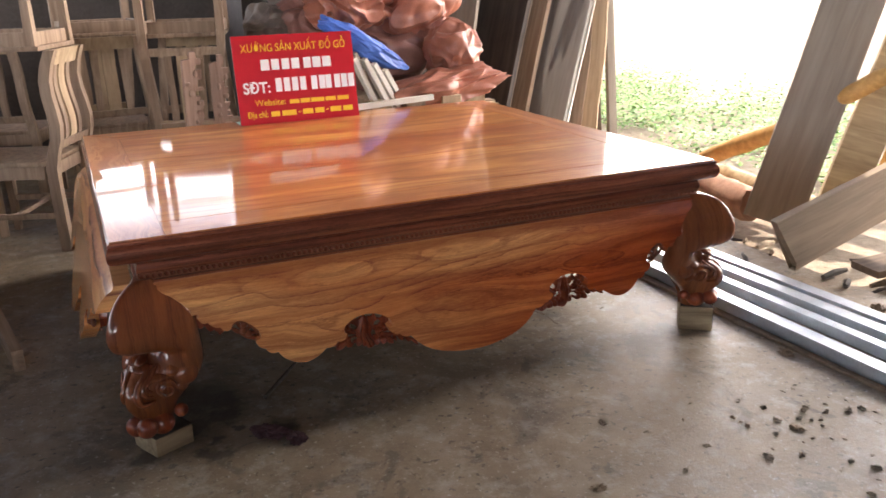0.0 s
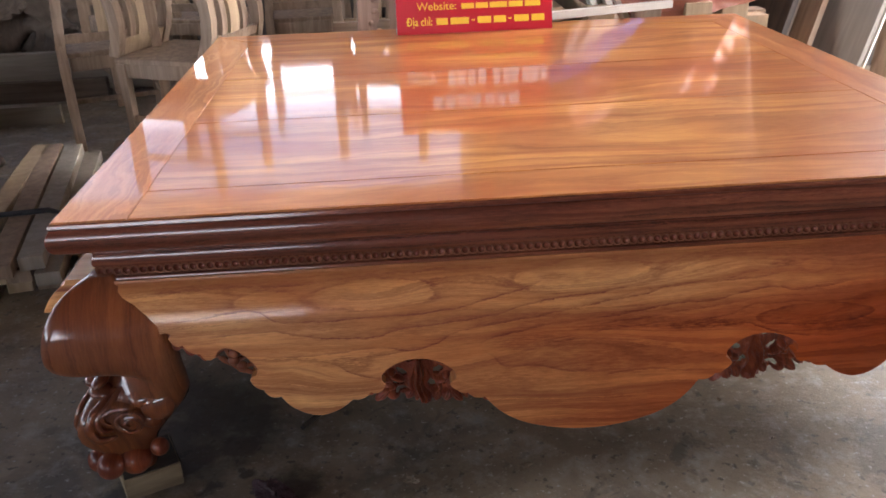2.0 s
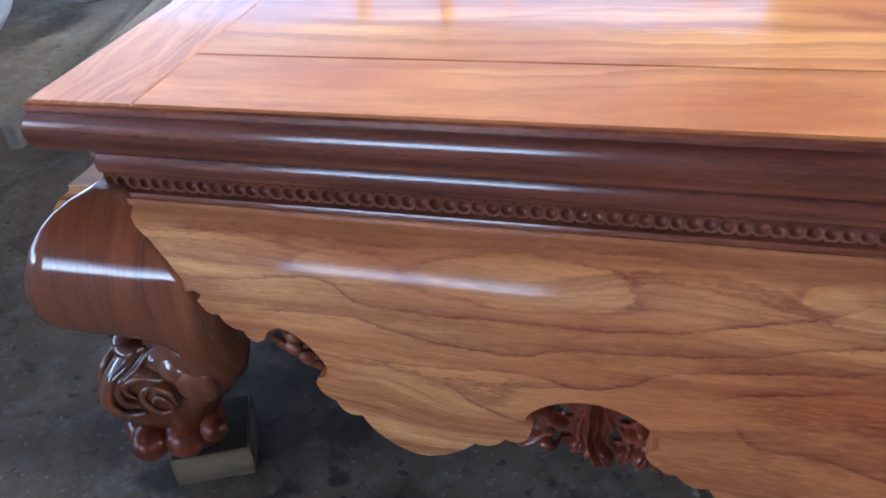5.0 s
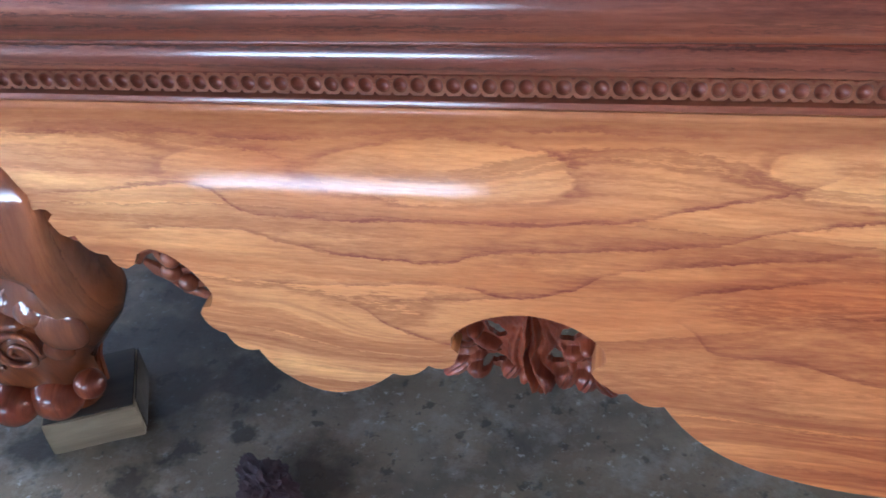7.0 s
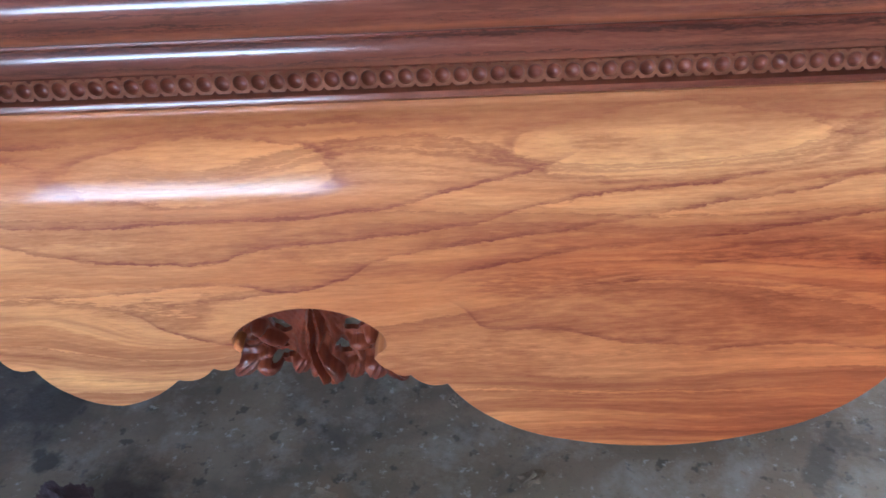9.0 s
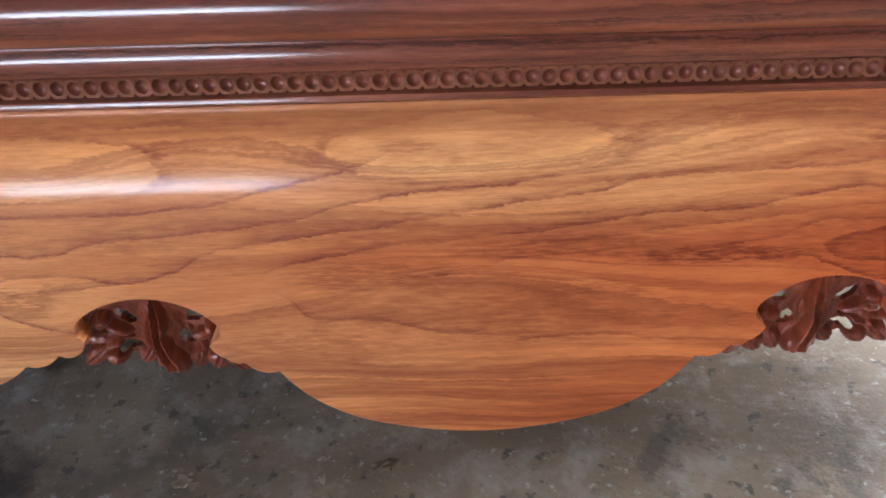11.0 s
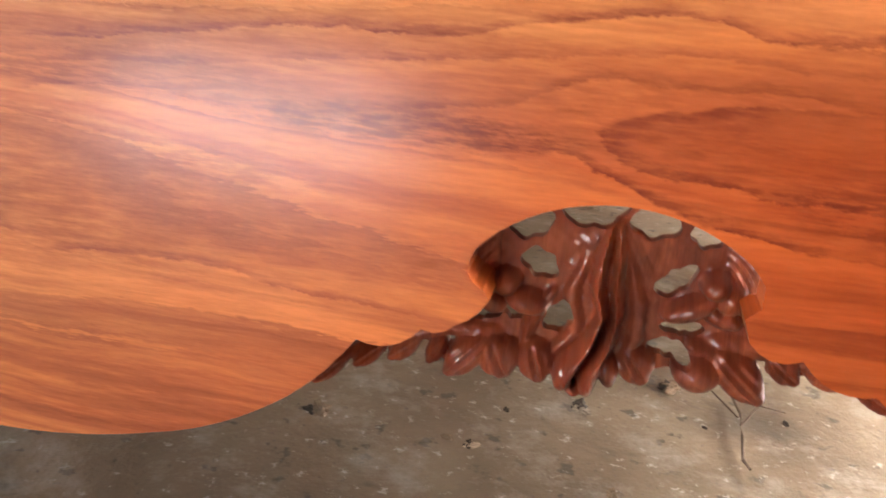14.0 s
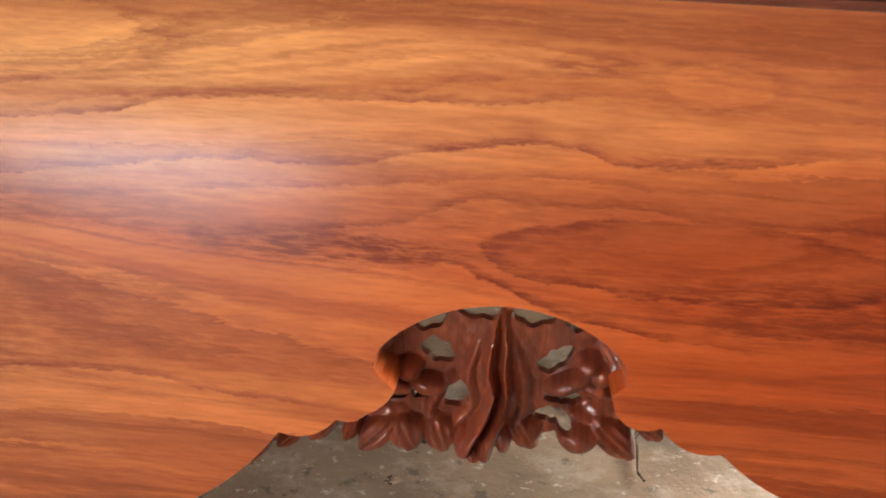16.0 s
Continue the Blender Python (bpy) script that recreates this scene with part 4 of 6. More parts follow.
    for points, radii, height in (([(988, 345), (975, 400), (971, 450), (984, 500), (965, 550), (936, 592), (926, 622)], [6, 13, 14, 11, 14, 19, 16], 66), ([(1002, 345), (1008, 400), (1004, 450), (1011, 500), (1000, 550), (976, 596), (970, 630)], [6, 11, 12, 10, 13, 18, 15], 66),
                                  ([(1022, 400), (1044, 480), (1046, 550), (1015, 605)], [8, 16, 17, 12], 16), ([(950, 400), (925, 470), (938, 540), (895, 590)], [8, 16, 17, 12], 16), ([(890, 470), (850, 530), (840, 580)], [8, 15, 10], 16), ([(1150, 560), (1215, 585), (1262, 632)], [14, 18, 8], 22)):
        d = strap(points, radii)
        swell = height * (0.72 + 0.28 * np.clip((b - 380) / 200, 0, 1))
        high = np.maximum(high, np.where(d > 0, swell * np.sqrt(np.clip(d / 14, 0, 1)), -99))
    for ca, cb, ra, rb, turn, height in leaflets + claws + knobs:
        blade = (ca, cb, ra, rb, turn, height) in leaflets
        e, v = (leaf_blade if blade else oval)(ca, cb, ra, rb, turn)
        groove = 6 * np.exp(-((v / 0.14) ** 2)) + 2.2 * np.cos(v * 13) if blade else 0.0
        high = np.maximum(high, np.where(e < 1, height * dome(e) ** 0.8 - groove * dome(e) ** 0.5, -99))
    high += 1.2 * np.sin(0.23 * a + 0.9 * np.sin(0.11 * b)) * np.sin(0.19 * b)
    for _ in range(1):
        pad = np.pad(high, 1, mode="edge")
        high = 0.5 * high + 0.125 * (pad[:-2, 1:-1] + pad[2:, 1:-1] + pad[1:-1, :-2] + pad[1:-1, 2:])

    # points just outside are drawn in to the outline, so that every cut edge runs smoothly
    ga, gb = np.gradient(inside, a[1, 0] - a[0, 0], b[0, 1] - b[0, 0])
    norm = np.maximum(ga * ga + gb * gb, 0.15)
    pull = np.clip(-inside / norm, 0, 2.2 * step) * (inside < 0)
    a2, b2 = a + pull * ga, b + pull * gb
    x = cx + flip * (-0.004 + 0.0002947 * (a2 - 985) + 0.000016 * (b2 - 440))
    z = 0.2722 + lift + 0.0000336 * (a2 - 985) - 0.000314 * (b2 - 440)
    y = -0.041 - 0.00036 * high
    solid = inside > 0
    kept = solid[:-1, :-1] | solid[1:, :-1] | solid[:-1, 1:] | solid[1:, 1:]
    # the pieces of the relief, from the fringe on one side to that on the other
    for name, lo, hi in (("carved_fringe", 0, 690), ("carved_fan", 690, 868), ("carved_palmette", 868, 1112), ("carved_fan", 1112, 1262), ("carved_fringe", 1262, 2000)):
        bm, made = bmesh.new(), {}
        for p, q in zip(*np.nonzero(kept & (a[:-1, :-1] >= lo) & (a[:-1, :-1] < hi))):
            quad = []
            for k in ((p, q), (p + 1, q), (p + 1, q + 1), (p, q + 1)):
                if k not in made:
                    made[k] = bm.verts.new((x[k], y[k], z[k]))
                quad.append(made[k])
            bm.faces.new(quad if flip < 0 else quad[::-1])
        rim = [e_ for e_ in bm.edges if e_.is_boundary]
        back = bmesh.ops.extrude_edge_only(bm, edges=rim)["geom"]
        for v in back:
            if isinstance(v, bmesh.types.BMVert):
                v.co.y += 0.007
        bmesh.ops.recalc_face_normals(bm, faces=bm.faces)
        yield name, bm


def small_carving(cx, flip):
    """Pieces of the bunch of three berries within a pierced leaf ring in the small arch."""
    y = -0.049

    def Q(u, z, d=0.0):
        return (cx + flip * (u - 0.697), y - d, z)

    for u, z, rr in ((0.697, 0.351, 0.0105), (0.700, 0.335, 0.0115), (0.686, 0.322, 0.0105)):
        bm = bmesh.new()
        blob(bm, Q(u, z, 0.004), (rr, 0.009, rr * 0.95), sub=3)
        yield "carved_berry", bm
    for pts, rad in (([(0.737, 0.342), (0.726, 0.357), (0.712, 0.363), (0.698, 0.359)], [0.004, 0.006, 0.006, 0.005]), ([(0.699, 0.359), (0.684, 0.350), (0.671, 0.337), (0.662, 0.322), (0.657, 0.303)], [0.005, 0.006, 0.0055, 0.005, 0.003]),
                     ([(0.730, 0.344), (0.718, 0.335), (0.706, 0.328), (0.692, 0.314)], [0.004, 0.007, 0.007, 0.006]), ([(0.694, 0.312), (0.680, 0.308), (0.668, 0.302), (0.657, 0.302)], [0.006, 0.006, 0.005, 0.003]),
                     ([(0.706, 0.345), (0.712, 0.354), (0.713, 0.364)], [0.006, 0.005, 0.005]), ([(0.690, 0.335), (0.678, 0.338), (0.668, 0.336)], [0.006, 0.004, 0.004]), ([(0.682, 0.318), (0.672, 0.320), (0.660, 0.318)], [0.005, 0.005, 0.003])):
        bm = bmesh.new()
        tube(bm, [Q(*q) for q in pts], rad, 8, 0.8)
        rough(bm, 0.001, 0.012)
        yield "carved_leaf", bm


def toothed_backing(k, s):
    """A dark fretted strip behind the end of an apron, its teeth below the edge."""
    over = [(u, z) for u, z in lower_edge(0.95 * k) if 0.735 * k < u < 0.828 * k]
    bm = bmesh.new()
    rings = []
    for i, (u, z) in enumerate(over):
        tooth = 0.010 + 0.011 * abs(math.sin(i * 0.75)) ** 0.5
        rings.append([(s * (u + d_), y_, z + h) for d_, h, y_ in ((0.0, 0.014, -0.032), (0.008, -tooth, -0.036), (0.008, -tooth, -0.020), (0.0, 0.014, -0.016))])
    skin(bm, rings)
    bmesh.ops.recalc_face_normals(bm, faces=bm.faces)
    return bm


for (m, half, mat), board in zip(SIDES, aprons):
    k = half / 0.95
    for s in (-1, 1):
        bed_part("toothed_backing", placed(toothed_backing(k, s), m), M_CARVED, "dark toothed strip behind the edge", parent=board)
    for s in (-1, 1):
        for n, bm in openwork(s * 0.346 * k, s, 0.006 if s > 0 else 0.0, 3.6 if board is aprons[0] else 11.0):
            bed_part(n, placed(bm, m), M_CARVED, parent=board)
        for n, bm in small_carving(s * 0.697 * k, s):
            bed_part(n, placed(bm, m), M_BERRY, parent=board)


# ---- legs ----
# height, how far the swollen outer corner stands out, how far the faces stand out at their inner ends, how far they reach in
LEG = [(0.505, 0.001, 0.000, 0.045), (0.497, 0.028, 0.001, 0.052), (0.487, 0.047, 0.002, 0.060), (0.474, 0.061, 0.015, 0.070), (0.455, 0.075, 0.032, 0.092), (0.437, 0.084, 0.041, 0.112), (0.415, 0.091, 0.050, 0.130), (0.396, 0.095, 0.054, 0.138),
       (0.380, 0.096, 0.057, 0.142), (0.365, 0.095, 0.061, 0.145), (0.350, 0.090, 0.064, 0.147), (0.340, 0.083, 0.066, 0.149), (0.332, 0.074, 0.067, 0.150), (0.326, 0.064, 0.067, 0.151), (0.320, 0.049, 0.067, 0.151), (0.315, 0.032, 0.067, 0.152), (0.309, 0.014, 0.067, 0.152), (0.300, -0.002, 0.066, 0.153),
       (0.280, 0.012, 0.060, 0.154), (0.263, 0.028, 0.056, 0.154), (0.248, 0.044, 0.053, 0.151), (0.234, 0.057, 0.050, 0.146), (0.222, 0.066, 0.048, 0.139), (0.208, 0.073, 0.046, 0.128), (0.19, 0.077, 0.044, 0.112), (0.17, 0.075, 0.042, 0.096), (0.15, 0.065, 0.038, 0.078), (0.13, 0.050, 0.034, 0.066), (0.10, 0.034, 0.028, 0.056), (0.066, 0.020, 0.020, 0.052), (0.0572, 0.014, 0.014, 0.050)]


def leg_mesh():
    """A bulging corner leg; its carcass corner is the origin and it grows towards +x and +y. Both wings end in a round nose."""
    bm = bmesh.new()
    rings = []
    for z, oc, oi, w in LEG:
        nose = 0.012 + 0.038 * min(1.0, max(0.0, (0.41 - z) / 0.08))
        nose = min(nose, 0.42 * (w + oi))
        a, b, c = Vector((-oi, w - nose, z)), Vector((-oc, -oc, z)), Vector((w - nose, -oi, z))
        rad = min(0.045, 0.012 + 0.4 * max(oc, 0.0))
        ring = [a.lerp(b, f) for f in (0.0, 0.25, 0.5)]
        p0, p2 = b + (a - b).normalized() * rad, b + (c - b).normalized() * rad
        for k in range(9):
            f = k / 8
            ring.append(p0 * (1 - f) ** 2 + b * (2 * f * (1 - f)) + p2 * f**2)
        ring += [b.lerp(c, f) for f in (0.5, 0.75, 1.0)]
        arc = [(nose * math.sin(radians(g)), nose * (1 - math.cos(radians(g)))) for g in (30, 60, 90, 130, 170)]
        ring += [Vector((w - nose + p, -oi + q, z)) for p, q in arc]
        back = -oi + 2 * nose
        ring += [Vector((max(back, w - nose - 0.02) + 0.002, back, z)), Vector((back + 0.004, back + 0.004, z)), Vector((back, max(back, w - nose - 0.02) + 0.002, z))]
        ring += [Vector((-oi + q, w - nose + p, z)) for p, q in arc[::-1]]
        rings.append(ring)
    skin(bm, rings)
    bmesh.ops.recalc_face_normals(bm, faces=bm.faces)
    return bm


def leg_face(u, z):
    """How far back the outer face of a leg lies at a place along it and a height."""
    rows = sorted(LEG)
    k = max(1, min(len(rows) - 1, next((i for i, row in enumerate(rows) if row[0] >= z), len(rows) - 1)))
    lo, hi = rows[k - 1], rows[k]
    f = min(1.0, max(0.0, (z - lo[0]) / (hi[0] - lo[0])))
    oc, oi, w = (p + (q - p) * f for p, q in zip(lo[1:], hi[1:]))
    g = min(1.0, max(0.0, (u + oc) / (w + oc)))
    return -(oc + (oi - oc) * g)


def foot_carving():
    """A cloud scroll with a spiral eye, petals round it, two leaf tips under the roll and claw-like balls, in low relief. Yields (name, bmesh)."""

    def boss(name, u, z, ru, rz, turn, high, lift=0.0):
        """A rounded swelling, half sunk into the face."""
        bm = bmesh.new()
        blob(bm, (u, leg_face(u, z) + 0.003 - lift, z), (ru, high, rz), Matrix.Rotation(radians(turn), 4, "Y"), sub=4)
        for v in bm.verts:
            v.co.y += leg_face(v.co.x, v.co.z) - leg_face(u, z)
        return name, bm

    def strap(name, pts, radii, lift=0.002, flat=0.8):
        """A round moulding that runs over the face."""
        fine, rr = [], []
        m = len(pts)
        for i in range(6 * (m - 1) + 1):
            f = i / 6
            k = min(int(f), m - 2)
            f -= k
            p0, p1, p2, p3 = (Vector((*pts[min(max(q, 0), m - 1)], 0)) for q in (k - 1, k, k + 1, k + 2))
            p = 0.5 * (2 * p1 + (p2 - p0) * f + (2 * p0 - 5 * p1 + 4 * p2 - p3) * f * f + (3 * p1 - p0 - 3 * p2 + p3) * f**3)
            fine.append((p.x, leg_face(p.x, p.y) - lift, p.y))
            rr.append(radii[k] + (radii[k + 1] - radii[k]) * f)
        bm = bmesh.new()
        tube(bm, fine, rr, 12, flat)
        return name, bm

    # leaf tips that hang from under the roll
    yield boss("carved_leaf", -0.023, 0.291, 0.024, 0.011, -14, 0.016, 0.010)
    yield boss("carved_leaf", -0.013, 0.27, 0.023, 0.011, -10, 0.014, 0.006)
    # the outer strap down the corner, and a second one within it
    yield strap("carved_scroll", [(0.018, 0.273), (0.004, 0.266), (-0.006, 0.253), (-0.027, 0.233), (-0.035, 0.215), (-0.036, 0.197), (-0.028, 0.181), (-0.009, 0.177), (0.01, 0.182)], [0.004, 0.008, 0.009, 0.0095, 0.0095, 0.009, 0.008, 0.007, 0.003])
    yield strap("carved_scroll", [(0.034, 0.279), (0.019, 0.265), (0.002, 0.245), (-0.015, 0.23), (-0.021, 0.214), (-0.013, 0.199), (0.006, 0.197)], [0.002, 0.006, 0.0075, 0.0075, 0.007, 0.006, 0.003])
    yield strap("carved_scroll", [(0.043, 0.236), (0.014, 0.239), (-0.008, 0.229), (-0.008, 0.217), (0.004, 0.211)], [0.003, 0.007, 0.006, 0.005, 0.003])
    # the eye: a rolled disc with a ridge that winds into it
    yield boss("carved_petal", 0.042, 0.211, 0.028, 0.025, 8, 0.011)
    yield strap("carved_scroll", [(0.066, 0.209), (0.059, 0.227), (0.036, 0.233), (0.019, 0.223), (0.021, 0.205), (0.038, 0.19), (0.055, 0.195), (0.056, 0.212), (0.041, 0.22), (0.033, 0.211), (0.042, 0.204)], [0.003, 0.0045, 0.005, 0.005, 0.005, 0.005, 0.0045, 0.004, 0.004, 0.004, 0.002], 0.008)
    # petals in a ring above the eye
    yield boss("carved_petal", 0.025, 0.243, 0.029, 0.010, 4, 0.011)
    yield boss("carved_petal", 0.062, 0.258, 0.026, 0.020, 12, 0.010)
    yield boss("carved_petal", 0.096, 0.238, 0.033, 0.033, 0, 0.011)
    yield boss("carved_petal", 0.08, 0.204, 0.018, 0.017, 20, 0.008)
    yield boss("carved_petal", 0.028, 0.266, 0.010, 0.016, 25, 0.008)
    # balls under the scroll
    for u, z, r in ((-0.046, 0.098, 0.030), (0.020, 0.094, 0.034), (0.074, 0.120, 0.020)):
        bm = bmesh.new()
        blob(bm, (u, -0.022, z), (r, r * 0.95, r * 0.97), sub=3)
        yield "claw_ball", bm


RISE = 0.088  # height of the offcut under the foot at the open side
for k, (x, y, sx, sy) in enumerate(((-HALF + INSET, 0, 1, 1), (HALF - INSET, 0, -1, 1), (HALF - INSET, DEPTH, -1, -1), (-HALF + INSET, DEPTH, 1, -1))):
    m = Matrix.Translation((x, y, 0)) @ Matrix.Diagonal((sx, sy, 1, 1))

    def turned(bm):
        if k == 1:
            for v in bm.verts:
                v.co.z = v.co.z if v.co.z > 0.3 else 0.3 - (0.3 - v.co.z) * (0.3 - RISE) / (0.3 - 0.057)
        placed(bm, m)
        bmesh.ops.recalc_face_normals(bm, faces=bm.faces)
        return bm

    leg = bed_part("leg", turned(leg_mesh()), M_LEG, "bulging dark red corner leg")
    for swap in (False, True):
        for n, bm in foot_carving():
            rough(bm, 0.0012, 0.03, k)
            if swap:
                for v in bm.verts:
                    v.co = Vector((v.co.y, v.co.x, v.co.z))
            bed_part(n, turned(bm), M_CARVED if n == "claw_ball" else M_FOOT, parent=leg)


# ---- offcuts under the feet ----
def foot_block(x, y, turn, size=(0.125, 0.12, 0.057)):
    ob = thing("timber_block", "rough stained timber offcut under the foot of the bed", "wood block", pose(x, y, 0, 0, 0, turn), "blocks under the bed")
    bm = bmesh.new()
    box(bm, (-size[0] / 2, -size[1] / 2, 0), (size[0] / 2, size[1] / 2, size[2]), 0.004)
    bmesh.ops.subdivide_edges(bm, edges=bm.edges, cuts=2)
    rough(bm, 0.0025, 0.03, x)
    for v in bm.verts:
        v.co.z = max(v.co.z, 0.0)
    part("block", bm, M_FOOTBLOCK, ob)
    # dark sheets: dried stain on the top, shade of the right side
    bm = bmesh.new()
    box(bm, (-size[0] / 2 + 0.004, -size[1] / 2 + 0.003, size[2] + 0.0005), (size[0] / 2 - 0.002, size[1] / 2 - 0.003, size[2] + 0.0035), 0.001)
    box(bm, (size[0] / 2 + 0.0005, -size[1] / 2 + 0.010, 0.003), (size[0] / 2 + 0.002, size[1] / 2 - 0.004, size[2] + 0.003), 0.0005)
    part("stain_layer", bm, M_STAINED, ob, "thin dark sheets for stain on the top and shade at the side")
    return ob


foot_block(-0.928, 0.030, 25, (0.118, 0.115, 0.054))
foot_block(0.962, 0.012, -38, (0.118, 0.115, 0.088))
foot_block(-0.92, DEPTH - 0.03, 8)
foot_block(0.92, DEPTH - 0.03, -12)

# ---- the red sign ----
def sign():
    """A sheet-metal sign folded back into a stand, leaning a little."""
    w, h = 0.575, 0.402
    lean = math.atan2(0.06, h)
    ob = thing("table_sign", "red sheet-metal sign with yellow and white lettering standing on the bed", "sign", pose(-0.033, 1.662, TOP + 0.0045, 0, 0, 0.5))
    face = Matrix.Rotation(-lean, 4, "X")

    def flat(bm):
        return placed(bm, face)

    bm = bmesh.new()
    box(bm, (-w / 2, 0, 0.0), (w / 2, 0.004, h), 0.001)
    board = part("front_panel", flat(bm), M_RED, ob, smooth=False)
    bm = bmesh.new()
    box(bm, (-w / 2 - 0.001, 0.0045, 0.0), (w / 2 + 0.001, 0.006, h), 0.0005)
    part("back_panel", flat(bm), M_SIGNBACK, ob, "grey-green back of the sheet", smooth=False)
    bm = bmesh.new()
    box(bm, (-w / 2 - 0.002, 0.006, 0.0), (w / 2 + 0.002, 0.12, 0.003), 0.001)
    part("foot_plate", bm, M_SIGNBACK, ob, "grey-green folded foot", smooth=False)

    def words(text, size, cx, z, mat, width, bold=0.0):
        cu = bpy.data.curves.new("lettering", "FONT")
        cu.body, cu.size, cu.align_x, cu.extrude, cu.offset = text, size, "CENTER", 0.0006, bold
        tmp = new("tmp", cu)
        dg = bpy.context.evaluated_depsgraph_get()
        me = bpy.data.meshes.new_from_object(tmp.evaluated_get(dg))
        bpy.data.objects.remove(tmp)
        xs = [v.co.x for v in me.vertices]
        k = width / (max(xs) - min(xs))
        mid = (max(xs) + min(xs)) / 2
        for v in me.vertices:
            v.co = Vector(((v.co.x - mid) * k + cx, -0.0008 - v.co.z, v.co.y + z))
        me.transform(face)
        me.materials.clear()
        me.materials.append(mat)
        o = new("lettering", me)
        o.parent = ob
        return o

    def bar(name, x0, x1, z0, z1, mat):
        bm = bmesh.new()
        box(bm, (x0, -0.0012, z0), (x1, 0.0, z1), 0.0003)
        part(name, flat(bm), mat, ob, smooth=False)

    words("XƯỞNG SẢN XUẤT ĐỒ GỖ", 0.05, 0.0, 0.328, M_YELLOW, 0.50)
    for x0, x1 in ((-0.165, -0.125), (-0.115, -0.078), (-0.066, -0.030), (-0.020, 0.018), (0.038, 0.074), (0.082, 0.122), (0.130, 0.172)):
        bar("print_bar", x0, x1, 0.243, 0.292, M_WHITE)
    words("SĐT:", 0.07, -0.195, 0.142, M_WHITE, 0.125, 0.0016)
    for k, x0 in enumerate((-0.105, -0.066, -0.027, 0.012, 0.066, 0.105, 0.136, 0.180, 0.215, 0.250)):
        bar("print_bar", x0, x0 + 0.029, 0.142, 0.205, M_WHITE)
    words("Website:", 0.04, -0.140, 0.083, M_YELLOW, 0.145)
    for x0, x1 in ((-0.048, -0.002), (0.004, 0.05), (0.056, 0.120), (0.126, 0.178), (0.186, 0.243)):
        bar("print_bar", x0, x1, 0.083, 0.103, M_YELLOW)
    words("Địa chỉ:", 0.04, -0.205, 0.030, M_YELLOW, 0.095, 0.0004)
    for x0, x1 in ((-0.142, -0.100), (-0.090, -0.022), (-0.012, 0.0), (0.010, 0.060), (0.070, 0.115), (0.124, 0.136), (0.146, 0.200), (0.210, 0.258)):
        bar("print_bar", x0, x1, 0.030 if x1 - x0 > 0.02 else 0.040, 0.054 if x1 - x0 > 0.02 else 0.045, M_YELLOW)


sign()


# ---- unfinished dining chairs ----
def curve_s(f):
    """Sideways swing of the back of a chair, foot to top."""
    return 0.026 * math.sin(f * 2 * math.pi) + 0.06 * f


